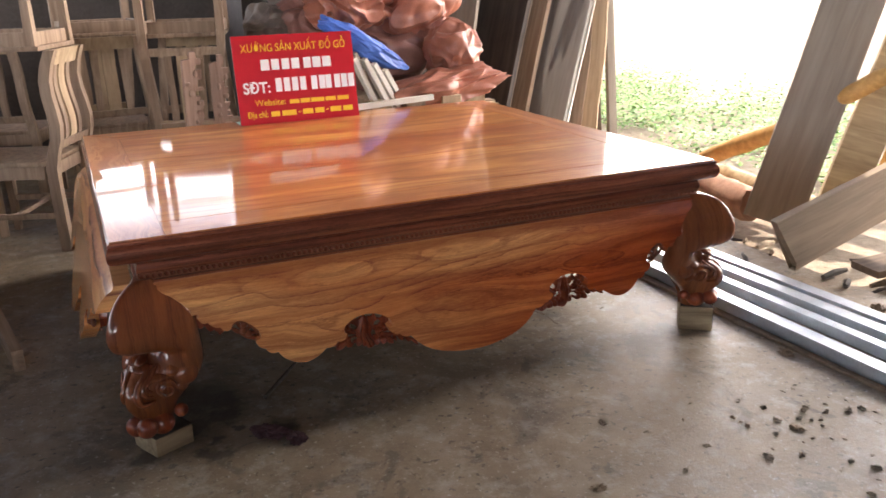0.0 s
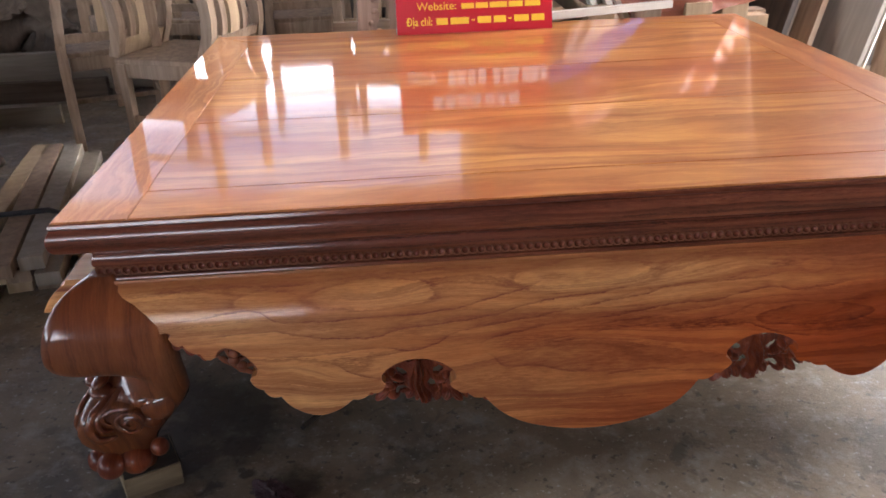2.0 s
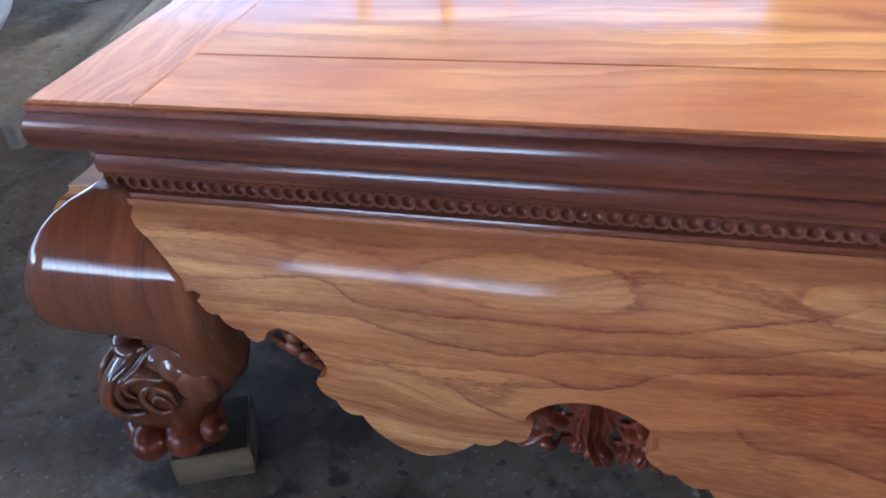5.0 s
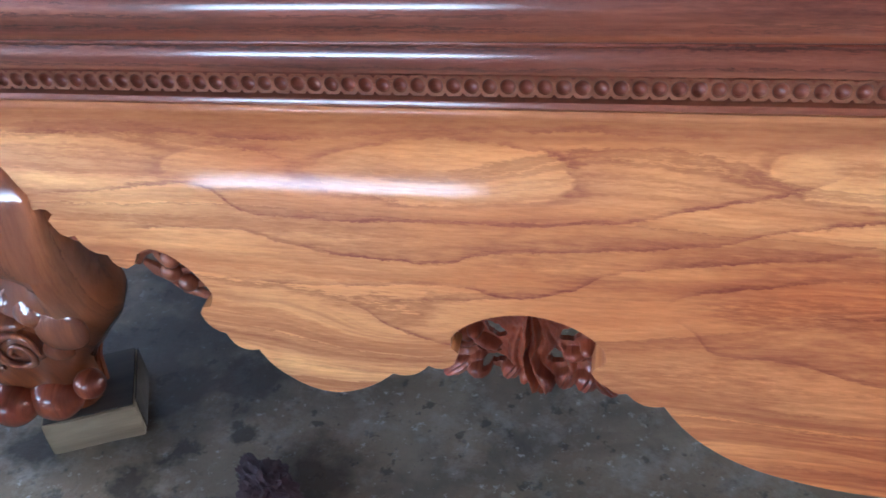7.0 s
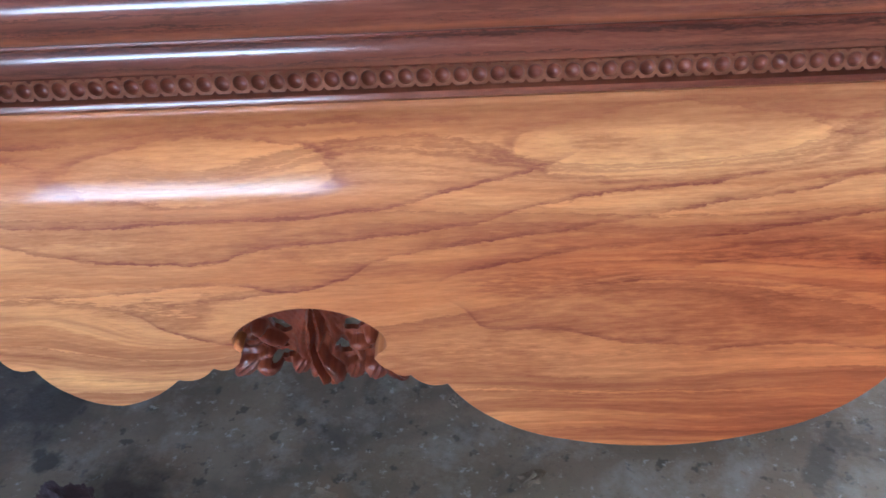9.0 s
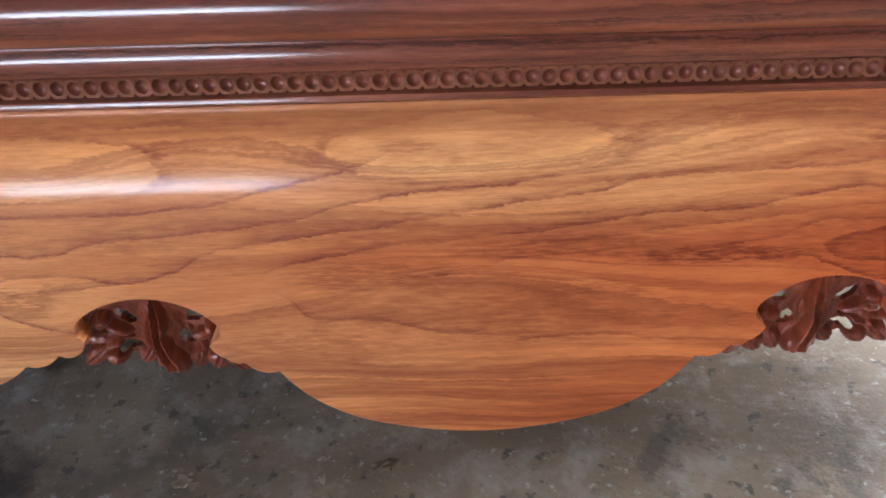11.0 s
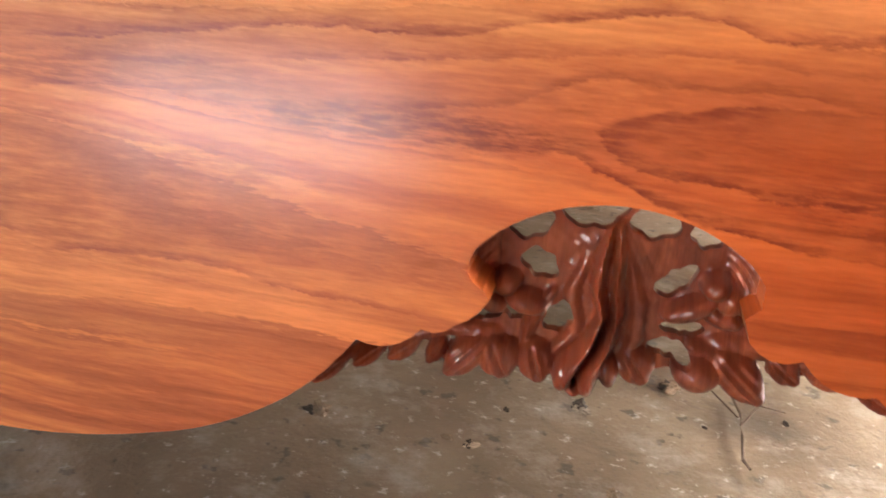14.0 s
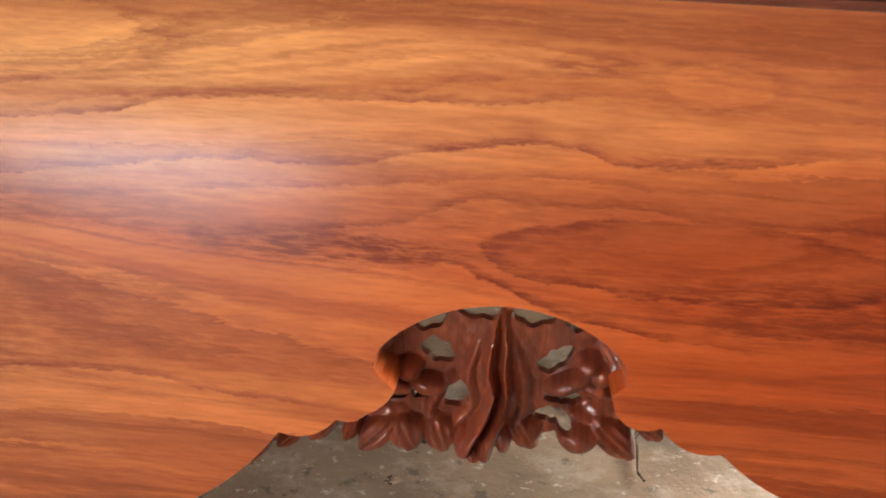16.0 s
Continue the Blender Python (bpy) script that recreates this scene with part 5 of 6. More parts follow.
def chair(name="dining_chair"):
    """Raw timber chair with a tall curved back of three slats. Seat at 0.45, back to 0.97."""
    ob = thing(name, "raw sanded timber dining chair with a tall curved slatted back", "chair", None, "unfinished chairs behind the bed")
    w, d, seat, top = 0.21, 0.21, 0.45, 0.97

    def put(n, lo, hi, bev=0.004):
        bm = bmesh.new()
        box(bm, lo, hi, bev)
        part(n, bm, M_CHAIR, ob)

    put("seat", (-w - 0.015, -d - 0.02, seat - 0.022), (w + 0.015, d - 0.01, seat), 0.006)
    put("seat_rail", (-w + 0.03, -d, seat - 0.085), (w - 0.03, -d + 0.025, seat - 0.022))
    put("seat_rail", (-w + 0.03, d - 0.03, seat - 0.085), (w - 0.03, d - 0.005, seat - 0.022))
    for s in (-1, 1):
        put("seat_rail", (s * w - 0.014, -d + 0.03, seat - 0.085), (s * w + 0.011, d - 0.03, seat - 0.022))
        put("stretcher", (s * w - 0.012, -d + 0.02, 0.165), (s * w + 0.008, d - 0.02, 0.195))
    put("stretcher", (-w + 0.01, -0.012, 0.168), (w - 0.01, 0.012, 0.192))
    for s in (-1, 1):
        bm = bmesh.new()
        rings = []
        for z, h in ((0, 0.015), (0.2, 0.018), (seat - 0.022, 0.022)):
            rings.append([(s * w + a * h, -d + 0.01 + b * h, z) for a, b in ((-1, -1), (1, -1), (1, 1), (-1, 1))])
        skin(bm, rings)
        part("leg", bm, M_CHAIR, ob, smooth=False)
        # back leg and stile in one curved piece
        bm = bmesh.new()
        rings = []
        for i in range(15):
            z = top * i / 14
            f = max(0.0, (z - seat) / (top - seat))
            y = d + 0.01 + curve_s(f) + 0.03 * max(0, 0.3 - z)
            hx, hy = (0.022, 0.026)
            rings.append([(s * (w - 0.045 * f) + a * hx, y + b * hy, z) for a, b in ((-1, -1), (1, -1), (1, 1), (-1, 1))])
        skin(bm, rings)
        part("stile", bm, M_CHAIR, ob, smooth=False)
    for k, (x, hw) in enumerate(((-0.088, 0.020), (0.0, 0.036), (0.088, 0.020))):
        bm = bmesh.new()
        rings = []
        for i in range(11):
            f = 0.16 + 0.74 * i / 10
            y = d + 0.008 + curve_s(f)
            rings.append([(x * (1 - 0.15 * f) + a * hw, y + b * 0.009, seat + (top - seat) * f) for a, b in ((-1, -1), (1, -1), (1, 1), (-1, 1))])
        skin(bm, rings)
        part("slat", bm, M_PALE if k == 1 else M_CHAIR, ob, smooth=False)
    for n, f0, f1 in (("top_rail", 0.86, 1.0), ("back_rail", 0.10, 0.18)):
        bm = bmesh.new()
        rings = []
        for f in (f0, (f0 + f1) / 2, f1):
            ww = w - 0.045 * f
            y = d + 0.01 + curve_s(f)
            rings.append([(a * (ww - 0.01), y + b * 0.015, seat + (top - seat) * f) for a, b in ((-1, -1), (1, -1), (1, 1), (-1, 1))])
        skin(bm, rings)
        part(n, bm, M_PALE if n == "top_rail" else M_CHAIR, ob, smooth=False)
    return ob


def stacked(base, x, y, turn):
    """A chair upright at a place, and one upside down upon it."""
    copy_thing(base, pose(x, y, 0, 0, 0, turn))
    over = copy_thing(base, pose(x, y, 0, 0, 0, turn) @ pose(0.0, 0.02, 0.97 + 0.451, 180, 0, 0))
    tagged(over, "raw timber chair stacked upside down on another chair")


first_chair = chair()
first_chair.matrix_basis = pose(-1.27, 2.45, 0, 0, 0, -112)
tagged(copy_thing(first_chair, pose(-1.27, 2.45, 0, 0, 0, -112) @ pose(0.0, 0.02, 1.421, 180, 0, 0)), "raw timber chair stacked upside down on another chair")
stacked(first_chair, -0.36, 2.86, -14)
stacked(first_chair, -0.80, 3.42, 186)
stacked(first_chair, -1.80, 3.55, 30)
copy_thing(first_chair, pose(-1.38, 3.5, 0, 0, 0, 165))
copy_thing(first_chair, pose(-1.72, 2.75, 0, 0, 0, 200))


# ---- boards and planks ----
def plank(base, top, width, thick, mat, label, roll=0.0, cut=0.0, group="", wane=0.004, name="plank"):
    """A sawn plank from one end's middle to the other's; roll turns it about its length."""
    a, b = Vector(base), Vector(top)
    d = b - a
    q = d.to_track_quat("Z", "Y")
    ob = thing(name, label, "plank", Matrix.Translation(a) @ q.to_matrix().to_4x4() @ pose(0, 0, 0, 0, 0, roll), group)
    bm = bmesh.new()
    n = 14
    rings = []
    for i in range(n + 1):
        f = i / n
        z = d.length * f + (cut * 0 if i else 0)
        e1 = wane * noise.noise(Vector((f * 5, a.x * 3, 1.0)))
        e2 = wane * noise.noise(Vector((f * 5, a.x * 3, 9.0)))
        t = thick / 2
        w0, w1 = -width / 2 + e1, width / 2 + e2
        zz0, zz1 = z + (cut * 0.5 if i == n else 0), z - (cut * 0.5 if i == n else 0)
        rings.append([(w0, -t, zz0), (w0 + 0.002, -t - 0.0015, zz0), (w1 - 0.002, -t - 0.0015, zz1), (w1, -t, zz1), (w1, t, zz1), (w0, t, zz0)])
    skin(bm, rings)
    bmesh.ops.recalc_face_normals(bm, faces=bm.faces)
    part("board", bm, mat, ob, smooth=False)
    return ob


G = "planks leaning at the back wall"
plank((1.36, 3.06, 0.0), (1.92, 3.54, 2.2), 0.18, 0.045, M_BOARD, "pale grey plank leaning on the back wall", 0, 0, G)
plank((1.58, 3.10, 0.0), (2.36, 3.54, 2.2), 0.40, 0.05, M_SOOTY, "wide nearly black plank leaning on the back wall", 0, 0, G)
plank((1.80, 3.00, 0.0), (2.62, 3.50, 2.2), 0.17, 0.05, M_CHAIR, "narrow brown plank leaning on the back wall", 0, 0, G)
plank((1.70, 3.05, 0.0), (2.50, 3.52, 2.2), 0.12, 0.05, M_TILT, "narrow dull brown plank leaning on the back wall", 0, 0, G)
plank((2.00, 2.92, 0.0), (2.92, 3.46, 2.2), 0.31, 0.04, M_SLATE, "wide slate-grey plank leaning on the back wall", 0, 0, G)
plank((2.13, 2.84, 0.0), (3.06, 3.40, 2.2), 0.035, 0.02, M_WHITEWOOD, "thin white batten leaning on the back wall", 0, 0, G)
plank((2.30, 2.90, 0.0), (2.86, 3.45, 2.2), 0.10, 0.045, M_CHAIR, "brown waney-edged plank leaning on the back wall", 0, 0, G, 0.02)
plank((2.40, 2.86, 0.0), (2.92, 3.40, 2.3), 0.11, 0.045, M_PALE, "pale waney-edged plank leaning on the back wall", 0, 0, G, 0.025)
plank((2.68, 2.95, 0.0), (2.74, 3.3, 2.4), 0.06, 0.05, M_BOARD, "grey batten leaning at the edge of the opening", 0, 0, G)
plank((2.60, 3.0, 0.0), (2.66, 3.35, 2.4), 0.025, 0.03, M_DARKBOARD, "thin dark batten leaning at the edge of the opening", 0, 0, G)
G = "planks at the open side"
plank((2.20, 0.88, 0.0), (2.83, 0.72, 2.2), 0.28, 0.05, M_BOARD, "wide weathered grey plank leaning at the open side", 62, 0.0, G, 0.006)
plank((2.55, 0.80, 0.0), (3.15, 0.55, 2.2), 0.20, 0.06, M_OFFCUT, "pale thick plank leaning at the open side", 70, 0.0, G, 0.01)
plank((2.85, 0.78, 0.0), (3.35, 0.50, 2.0), 0.14, 0.05, M_BARKY, "yellow raw plank leaning at the open side", 60, 0.0, G, 0.01)
plank((2.75, 0.42, 0.32), (1.60, 0.215, 0.15), 0.30, 0.03, M_TILT, "wide brown board lying tilted on its edge", 82, -0.22, G)
plank((1.95, 0.10, 0.02), (2.9, -0.05, 0.12), 0.16, 0.03, M_DARKBOARD, "short dark board lying on the ground", 0, 0, G)


def log(points, radii, mat, label, name="log", category="log"):
    ob = thing(name, label, category, Matrix.Translation(points[0]))
    bm = bmesh.new()
    pts = []
    rad = []
    n = 24
    for i in range(n + 1):
        f = i / n * (len(points) - 1)
        k = min(int(f), len(points) - 2)
        p = Vector(points[k]).lerp(Vector(points[k + 1]), f - k) - Vector(points[0])
        pts.append(p)
        rad.append(radii[k] + (radii[k + 1] - radii[k]) * (f - k))
    tube(bm, pts, rad, 14)
    rough(bm, 0.25 * max(radii), 0.14)
    rough(bm, 0.12 * max(radii), 0.05)
    part("trunk", bm, mat, ob)


log([(2.35, 1.62, 0.17), (2.42, 1.10, 0.42), (2.50, 0.60, 0.73), (2.6, 0.1, 1.05)], [0.05, 0.048, 0.042, 0.036], M_BARKY, "peeled yellow branch propped against the planks", "branch", "branch")
log([(2.30, 1.95, 0.07), (2.24, 1.45, 0.075), (2.16, 0.98, 0.07)], [0.09, 0.095, 0.085], M_REDBARK, "rough reddish log lying at the edge of the floor")
log([(2.62, 2.1, 0.05), (2.50, 1.2, 0.06), (2.42, 0.7, 0.05)], [0.06, 0.065, 0.06], M_OFFCUT, "pale split log lying at the edge of the floor")


# ---- steel tubes on the floor ----
def steel_tube(x, y0, y1, w, h, z=0.004, turn=0.0):
    ob = thing("steel_tube", "long galvanised square steel tube lying on the floor", "steel tube", pose(x, (y0 + y1) / 2, z, 0, 0, turn), "steel tubes on the floor")
    bm = bmesh.new()
    ln = (y1 - y0) / 2
    t = 0.003
    outer = [(-w / 2, 0), (w / 2, 0), (w / 2, h), (-w / 2, h)]
    inner = [(-w / 2 + t, t), (w / 2 - t, t), (w / 2 - t, h - t), (-w / 2 + t, h - t)]
    ro0, ro1 = ([bm.verts.new((x_, s * ln, z_)) for x_, z_ in outer] for s in (-1, 1))
    ri0, ri1 = ([bm.verts.new((x_, s * ln, z_)) for x_, z_ in inner] for s in (-1, 1))
    for k in range(4):
        j = (k + 1) % 4
        bm.faces.new((ro0[k], ro0[j], ro1[j], ro1[k]))
        bm.faces.new((ri0[k], ri1[k], ri1[j], ri0[j]))
        bm.faces.new((ro0[k], ri0[k], ri0[j], ro0[j]))
        bm.faces.new((ro1[k], ro1[j], ri1[j], ri1[k]))
    bmesh.ops.recalc_face_normals(bm, faces=bm.faces)
    part("tube", bm, M_STEEL, ob, smooth=False)


steel_tube(1.175, -2.2, 0.62, 0.06, 0.045, turn=0.4)
steel_tube(1.33, -2.2, 0.70, 0.045, 0.04, turn=1.0)
steel_tube(1.435, -2.2, 0.74, 0.06, 0.045, turn=1.2)
steel_tube(1.515, -2.2, 0.78, 0.06, 0.05, turn=1.2)


# ---- tarpaulins on a stack of timber ----
def lumber_stack():
    ob = thing("timber_stack", "stack of pale sawn battens under the tarpaulins", "timber stack", pose(0.72, 2.75, 0))
    for layer in range(7):
        for k in range(6):
            bm = bmesh.new()
            x0 = -0.62 + k * 0.21 + random.uniform(-0.02, 0.02)
            z0 = layer * 0.085
            if layer % 2:
                box(bm, (-0.7 + random.uniform(-0.05, 0.05), -0.42 + k * 0.145, z0), (0.7 + random.uniform(-0.05, 0.05), -0.42 + k * 0.145 + 0.09, z0 + 0.085), 0.004)
            else:
                box(bm, (x0, -0.5 + random.uniform(-0.06, 0.06), z0), (x0 + 0.12, 0.5 + random.uniform(-0.06, 0.06), z0 + 0.085), 0.004)
            part("batten", bm, M_PALE if (k + layer) % 3 else M_CHAIR, ob, smooth=False)


lumber_stack()


def crumple(name, label, c, r, mat, seed, folds=0.16, freq=5.0, turn=0.0, sub=6, category="tarpaulin", tilt=0.0):
    """A heap of folded sheet: a blob drawn into broad soft folds with sharp creases."""
    ob = thing(name, label, category, pose(*c, 0, tilt, turn))
    bm = bmesh.new()
    bmesh.ops.create_icosphere(bm, subdivisions=sub, radius=1.0)
    off = Vector((seed, seed * 2.3, -seed))
    rnd = random.Random(int(seed * 10))
    planes = [(Vector((rnd.gauss(0, 1), rnd.gauss(0, 1), rnd.gauss(0, 1))).normalized(), rnd.uniform(0.62, 0.95)) for k in range(34)]
    for v in bm.verts:
        p = v.co.copy()
        q = p * freq * 0.30 + off
        big = noise.noise(q * 0.7)
        warp = Vector((big, noise.noise(q * 0.8 + Vector((7, 0, 0))), noise.noise(q * 0.8 + Vector((0, 9, 0))))) * 0.8
        # flat facets that meet in creases
        d = noise.voronoi(q * 1.15 + warp * 0.7)[0]
        facet = d[1] - d[0]
        ridge = 1 - abs(noise.noise(q * 1.4 + warp)) * 2.6
        cut = min((h / max(0.12, p.dot(u)) for u, h in planes if p.dot(u) > 0.12), default=1.0)
        s = 0.45 + 0.55 * min(1.15, cut) + 0.75 * folds * (1.5 * big + 0.9 * ridge - 0.9 * max(0.0, 0.35 - facet) * 2 + 0.10 * noise.noise(q * 5.0 + warp))
        v.co = Vector((p.x * s * r[0], p.y * s * r[1], max(-0.92, p.z) * s * r[2]))
    part("sheet", bm, mat, ob)
    return ob


crumple("tarpaulin", "crumpled brown tarpaulin bundle on the timber stack", (1.18, 2.58, 0.82), (0.19, 0.20, 0.20), M_TARP, 1.3, 0.2, 3.4, 20)
crumple("tarpaulin", "brown tarpaulin sleeve slung along the timber stack", (1.02, 2.40, 0.625), (0.46, 0.20, 0.115), M_TARP, 7.7, 0.2, 3.8, 4, tilt=-6)
crumple("tarpaulin", "crumpled brown tarpaulin bundle on the timber stack", (1.02, 2.80, 1.04), (0.30, 0.24, 0.20), M_TARP, 4.1, 0.24, 3.8, -30, tilt=-22)
crumple("tarpaulin", "brown tarpaulin heaped on the timber stack", (0.60, 2.78, 1.10), (0.34, 0.26, 0.20), M_TARP, 9.2, 0.24, 3.8, 40, tilt=14)
crumple("tarpaulin", "dull brown tarpaulin heaped on the timber stack", (0.36, 2.92, 1.00), (0.24, 0.24, 0.24), M_TARP_DARK, 2.6, 0.24, 3.4, 0)
crumple("tarpaulin", "dull brown tarpaulin heaped on the timber stack", (0.78, 2.85, 0.80), (0.44, 0.26, 0.22), M_TARP_DARK, 3.9, 0.24, 3.8, 0)
crumple("tarpaulin", "bright blue tarpaulin fold among the brown ones", (0.56, 2.50, 0.90), (0.31, 0.09, 0.075), M_BLUE, 5.5, 0.14, 3.8, -6, tilt=32)
crumple("sack", "dark grey sacking heaped beside the tarpaulins", (0.14, 2.95, 0.95), (0.18, 0.2, 0.20), M_GREYCLOTH, 3.4, 0.15, 4.0, category="sack")
plank((0.66, 2.30, 0.53), (0.50, 2.27, 0.83), 0.045, 0.025, M_WHITEWOOD, "thin white batten standing behind the sign", 0, 0, "white battens")
plank((0.71, 2.31, 0.53), (0.56, 2.28, 0.80), 0.045, 0.025, M_WHITEWOOD, "thin white batten standing behind the sign", 0, 0, "white battens")
plank((0.59, 2.31, 0.53), (0.44, 2.28, 0.84), 0.05, 0.025, M_WHITEWOOD, "thin white batten standing behind the sign", 0, 0, "white battens")
plank((0.76, 2.33, 0.53), (0.63, 2.30, 0.76), 0.04, 0.025, M_WHITEWOOD, "thin white batten standing behind the sign", 0, 0, "white battens")
plank((0.625, 2.35, 0.53), (0.465, 2.33, 0.86), 0.04, 0.025, M_BOARD, "thin grey batten standing behind the sign", 0, 0, "white battens")
plank((0.30, 2.12, 0.585), (0.88, 2.20, 0.60), 0.03, 0.03, M_WHITEWOOD, "thin white batten lying on the timber stack", 0, 0, "white battens")


# ---- fretted carved boards standing behind the bed ----
def fret_board(x, y, z, turn, seed):
    """A pierced, half-carved board with a ragged cut edge."""
    ob = thing("fretwork_panel", "half-carved pierced timber panel standing on end", "carved panel", pose(x, y, z, 4, 0, turn), "fretwork panels")
    rnd = random.Random(seed)
    bm = bmesh.new()
    outline = [(-0.055, 0.0)]
    zz = 0.0
    right = []
    while zz < 0.40:
        step = rnd.uniform(0.012, 0.03)
        right.append((0.045 + rnd.uniform(-0.040, 0.006), zz))
        zz += step
        right.append((right[-1][0] + rnd.uniform(-0.004, 0.004), zz))
    for step in right:
        outline.append(step)
    outline += [(0.025, 0.43), (0.02, 0.46), (-0.01, 0.46), (-0.012, 0.425), (-0.05, 0.42)]
    f = bm.faces.new([bm.verts.new((a, 0, b)) for a, b in outline])
    made = bmesh.ops.extrude_face_region(bm, geom=[f])
    for v in made["geom"]:
        if isinstance(v, bmesh.types.BMVert):
            v.co.y += 0.03
    bmesh.ops.recalc_face_normals(bm, faces=bm.faces)
    panel = part("panel", bm, M_FRET, ob, smooth=False)
    for k in range(7):
        bm = bmesh.new()
        blob(bm, (rnd.uniform(-0.035, 0.03), -0.002, 0.05 + 0.05 * k), (rnd.uniform(0.008, 0.018), 0.006, rnd.uniform(0.012, 0.02)), sub=2)
        part("carved_leaf", bm, M_FRET, ob)


fret_board(-0.43, 2.30, 0.46, 10, 3)
fret_board(-0.29, 2.28, 0.44, -8, 8)
plank((-0.60, 2.42, 0.44), (0.0, 2.42, 0.44), 0.22, 0.04, M_CHAIR, "low raw board carrying the fretwork panels", 90, 0, "low trestle")
for x in (-0.55, -0.06):
    plank((x, 2.42, 0.0), (x, 2.42, 0.42), 0.18, 0.04, M_CHAIR, "raw board end of a low trestle", 0, 0, "low trestle")


# ---- the raw carved bench ----
def raw_bench():
    """An unfinished platform with deep carved apron and scroll legs, its side towards the bed."""
    ob = thing("carved_bench", "dusty grey unfinished platform with deeply carved apron and scroll legs", "carved bench", pose(-2.2, 2.28, 0, 0, 0, -14))
    bm = bmesh.new()
    box(bm, (-1.7, -1.9, 0.46), (0.04, 0.06, 0.53), 0.012)
    part("top", bm, M_RAWDARK, ob, smooth=False)
    bm = bmesh.new()
    box(bm, (-1.62, -1.82, 0.36), (-0.03, -0.01, 0.46), 0.01)
    part("frame", bm, M_RAWDARK, ob, smooth=False)
    for y0 in (-0.50, -1.12, -1.74):
        bm = bmesh.new()
        # hanging carved lobe: border roll and crowded leaves
        pts = []
        for i in range(25):
            a = math.pi * i / 24
            pts.append((0.02 + 0.02 * math.sin(a), y0 + 0.28 * math.cos(a), 0.37 - 0.23 * math.sin(a) ** 0.8))
        tube(bm, pts, 0.030, 10)
        rnd = random.Random(int(-y0 * 100))
        for k in range(110):
            a, rr = rnd.uniform(0, math.pi), rnd.uniform(0.0, 0.95) ** 0.6
            p = (0.012 + rnd.uniform(-0.012, 0.012), y0 + 0.26 * rr * math.cos(a), 0.39 - 0.21 * rr * math.sin(a))
            blob(bm, p, (0.020, rnd.uniform(0.007, 0.020), rnd.uniform(0.006, 0.014)), Matrix.Rotation(rnd.uniform(0, 3.1), 4, "X"), sub=2)
        for k in range(9):
            a, rr = math.pi * (k + 0.5) / 9, 0.55 + 0.3 * (k % 2)
            cy, cz = y0 + 0.25 * rr * math.cos(a), 0.38 - 0.20 * rr * math.sin(a)
            tube(bm, [(0.028 + 0.004 * j / 5, cy + 0.028 * (1 - j / 14) * math.cos(j * 0.9 + k), cz + 0.024 * (1 - j / 14) * math.sin(j * 0.9 + k)) for j in range(10)], 0.0055, 6)
        box(bm, (-0.045, y0 - 0.22, 0.30), (-0.02, y0 + 0.22, 0.38), 0.01)
        rough(bm, 0.004, 0.03)
        part("carved_apron", bm, M_RAWGREY, ob, "pierced carving of leaves in grey raw wood")
    for y0 in (-0.06, -1.8):
        bm = bmesh.new()
        tube(bm, [(-0.05, y0, 0.44), (0.015, y0 + 0.02, 0.36), (0.03, y0 + 0.03, 0.27), (-0.02, y0 - 0.01, 0.18), (-0.03, y0 - 0.01, 0.11), (0.02, y0 + 0.03, 0.055)], [0.075, 0.085, 0.075, 0.055, 0.05, 0.055], 14)
        for a, b, rr in ((0.055, 0.02, 0.035), (0.05, 0.065, 0.03), (0.01, 0.075, 0.032), (0.045, -0.03, 0.03)):
            blob(bm, (a, y0 + b, rr), (rr, rr, rr))
        rough(bm, 0.006, 0.04)
        part("leg", bm, M_RAWDARK, ob, "brown scroll leg with a claw foot")
    bm = bmesh.new()
    tube(bm, [(-0.9, 0.0, 0.44), (-0.86, 0.0, 0.3), (-0.9, 0.0, 0.12), (-0.88, 0.0, 0.0)], [0.07, 0.08, 0.05, 0.06], 12)
    part("leg", bm, M_RAWDARK, ob, "brown scroll leg with a claw foot")


raw_bench()
plank((-4.2, 3.45, 0.16), (-1.75, 3.55, 0.16), 0.22, 0.06, M_BOARD, "long pale plank lying on low bearers", 90, 0, "planks on the floor")
plank((-4.2, 3.62, 0.06), (-1.7, 3.74, 0.06), 0.10, 0.12, M_BOARD, "long grey beam lying on the floor", 0, 0, "planks on the floor")
plank((-3.9, 3.42, 0.06), (-2.0, 3.50, 0.06), 0.10, 0.12, M_DARKBOARD, "long grey beam lying on the floor", 0, 0, "planks on the floor")
plank((-3.0, 2.92, 0.02), (-2.1, 2.98, 0.02), 0.16, 0.035, M_BOARD, "short grey board lying on the floor", 90, 0, "planks on the floor")
crumple("root_carving", "dark raw root-wood mass heaped at the back of the shed", (-3.1, 4.1, 0.55), (0.9, 0.4, 0.6), M_DARKBOARD, 6.1, 0.3, 6.0, category="root wood")
crumple("root_carving", "dusty raw root-wood mass heaped at the back of the shed", (-2.2, 4.1, 0.42), (0.5, 0.35, 0.5), M_RAWDARK, 8.8, 0.3, 6.0, category="root wood")


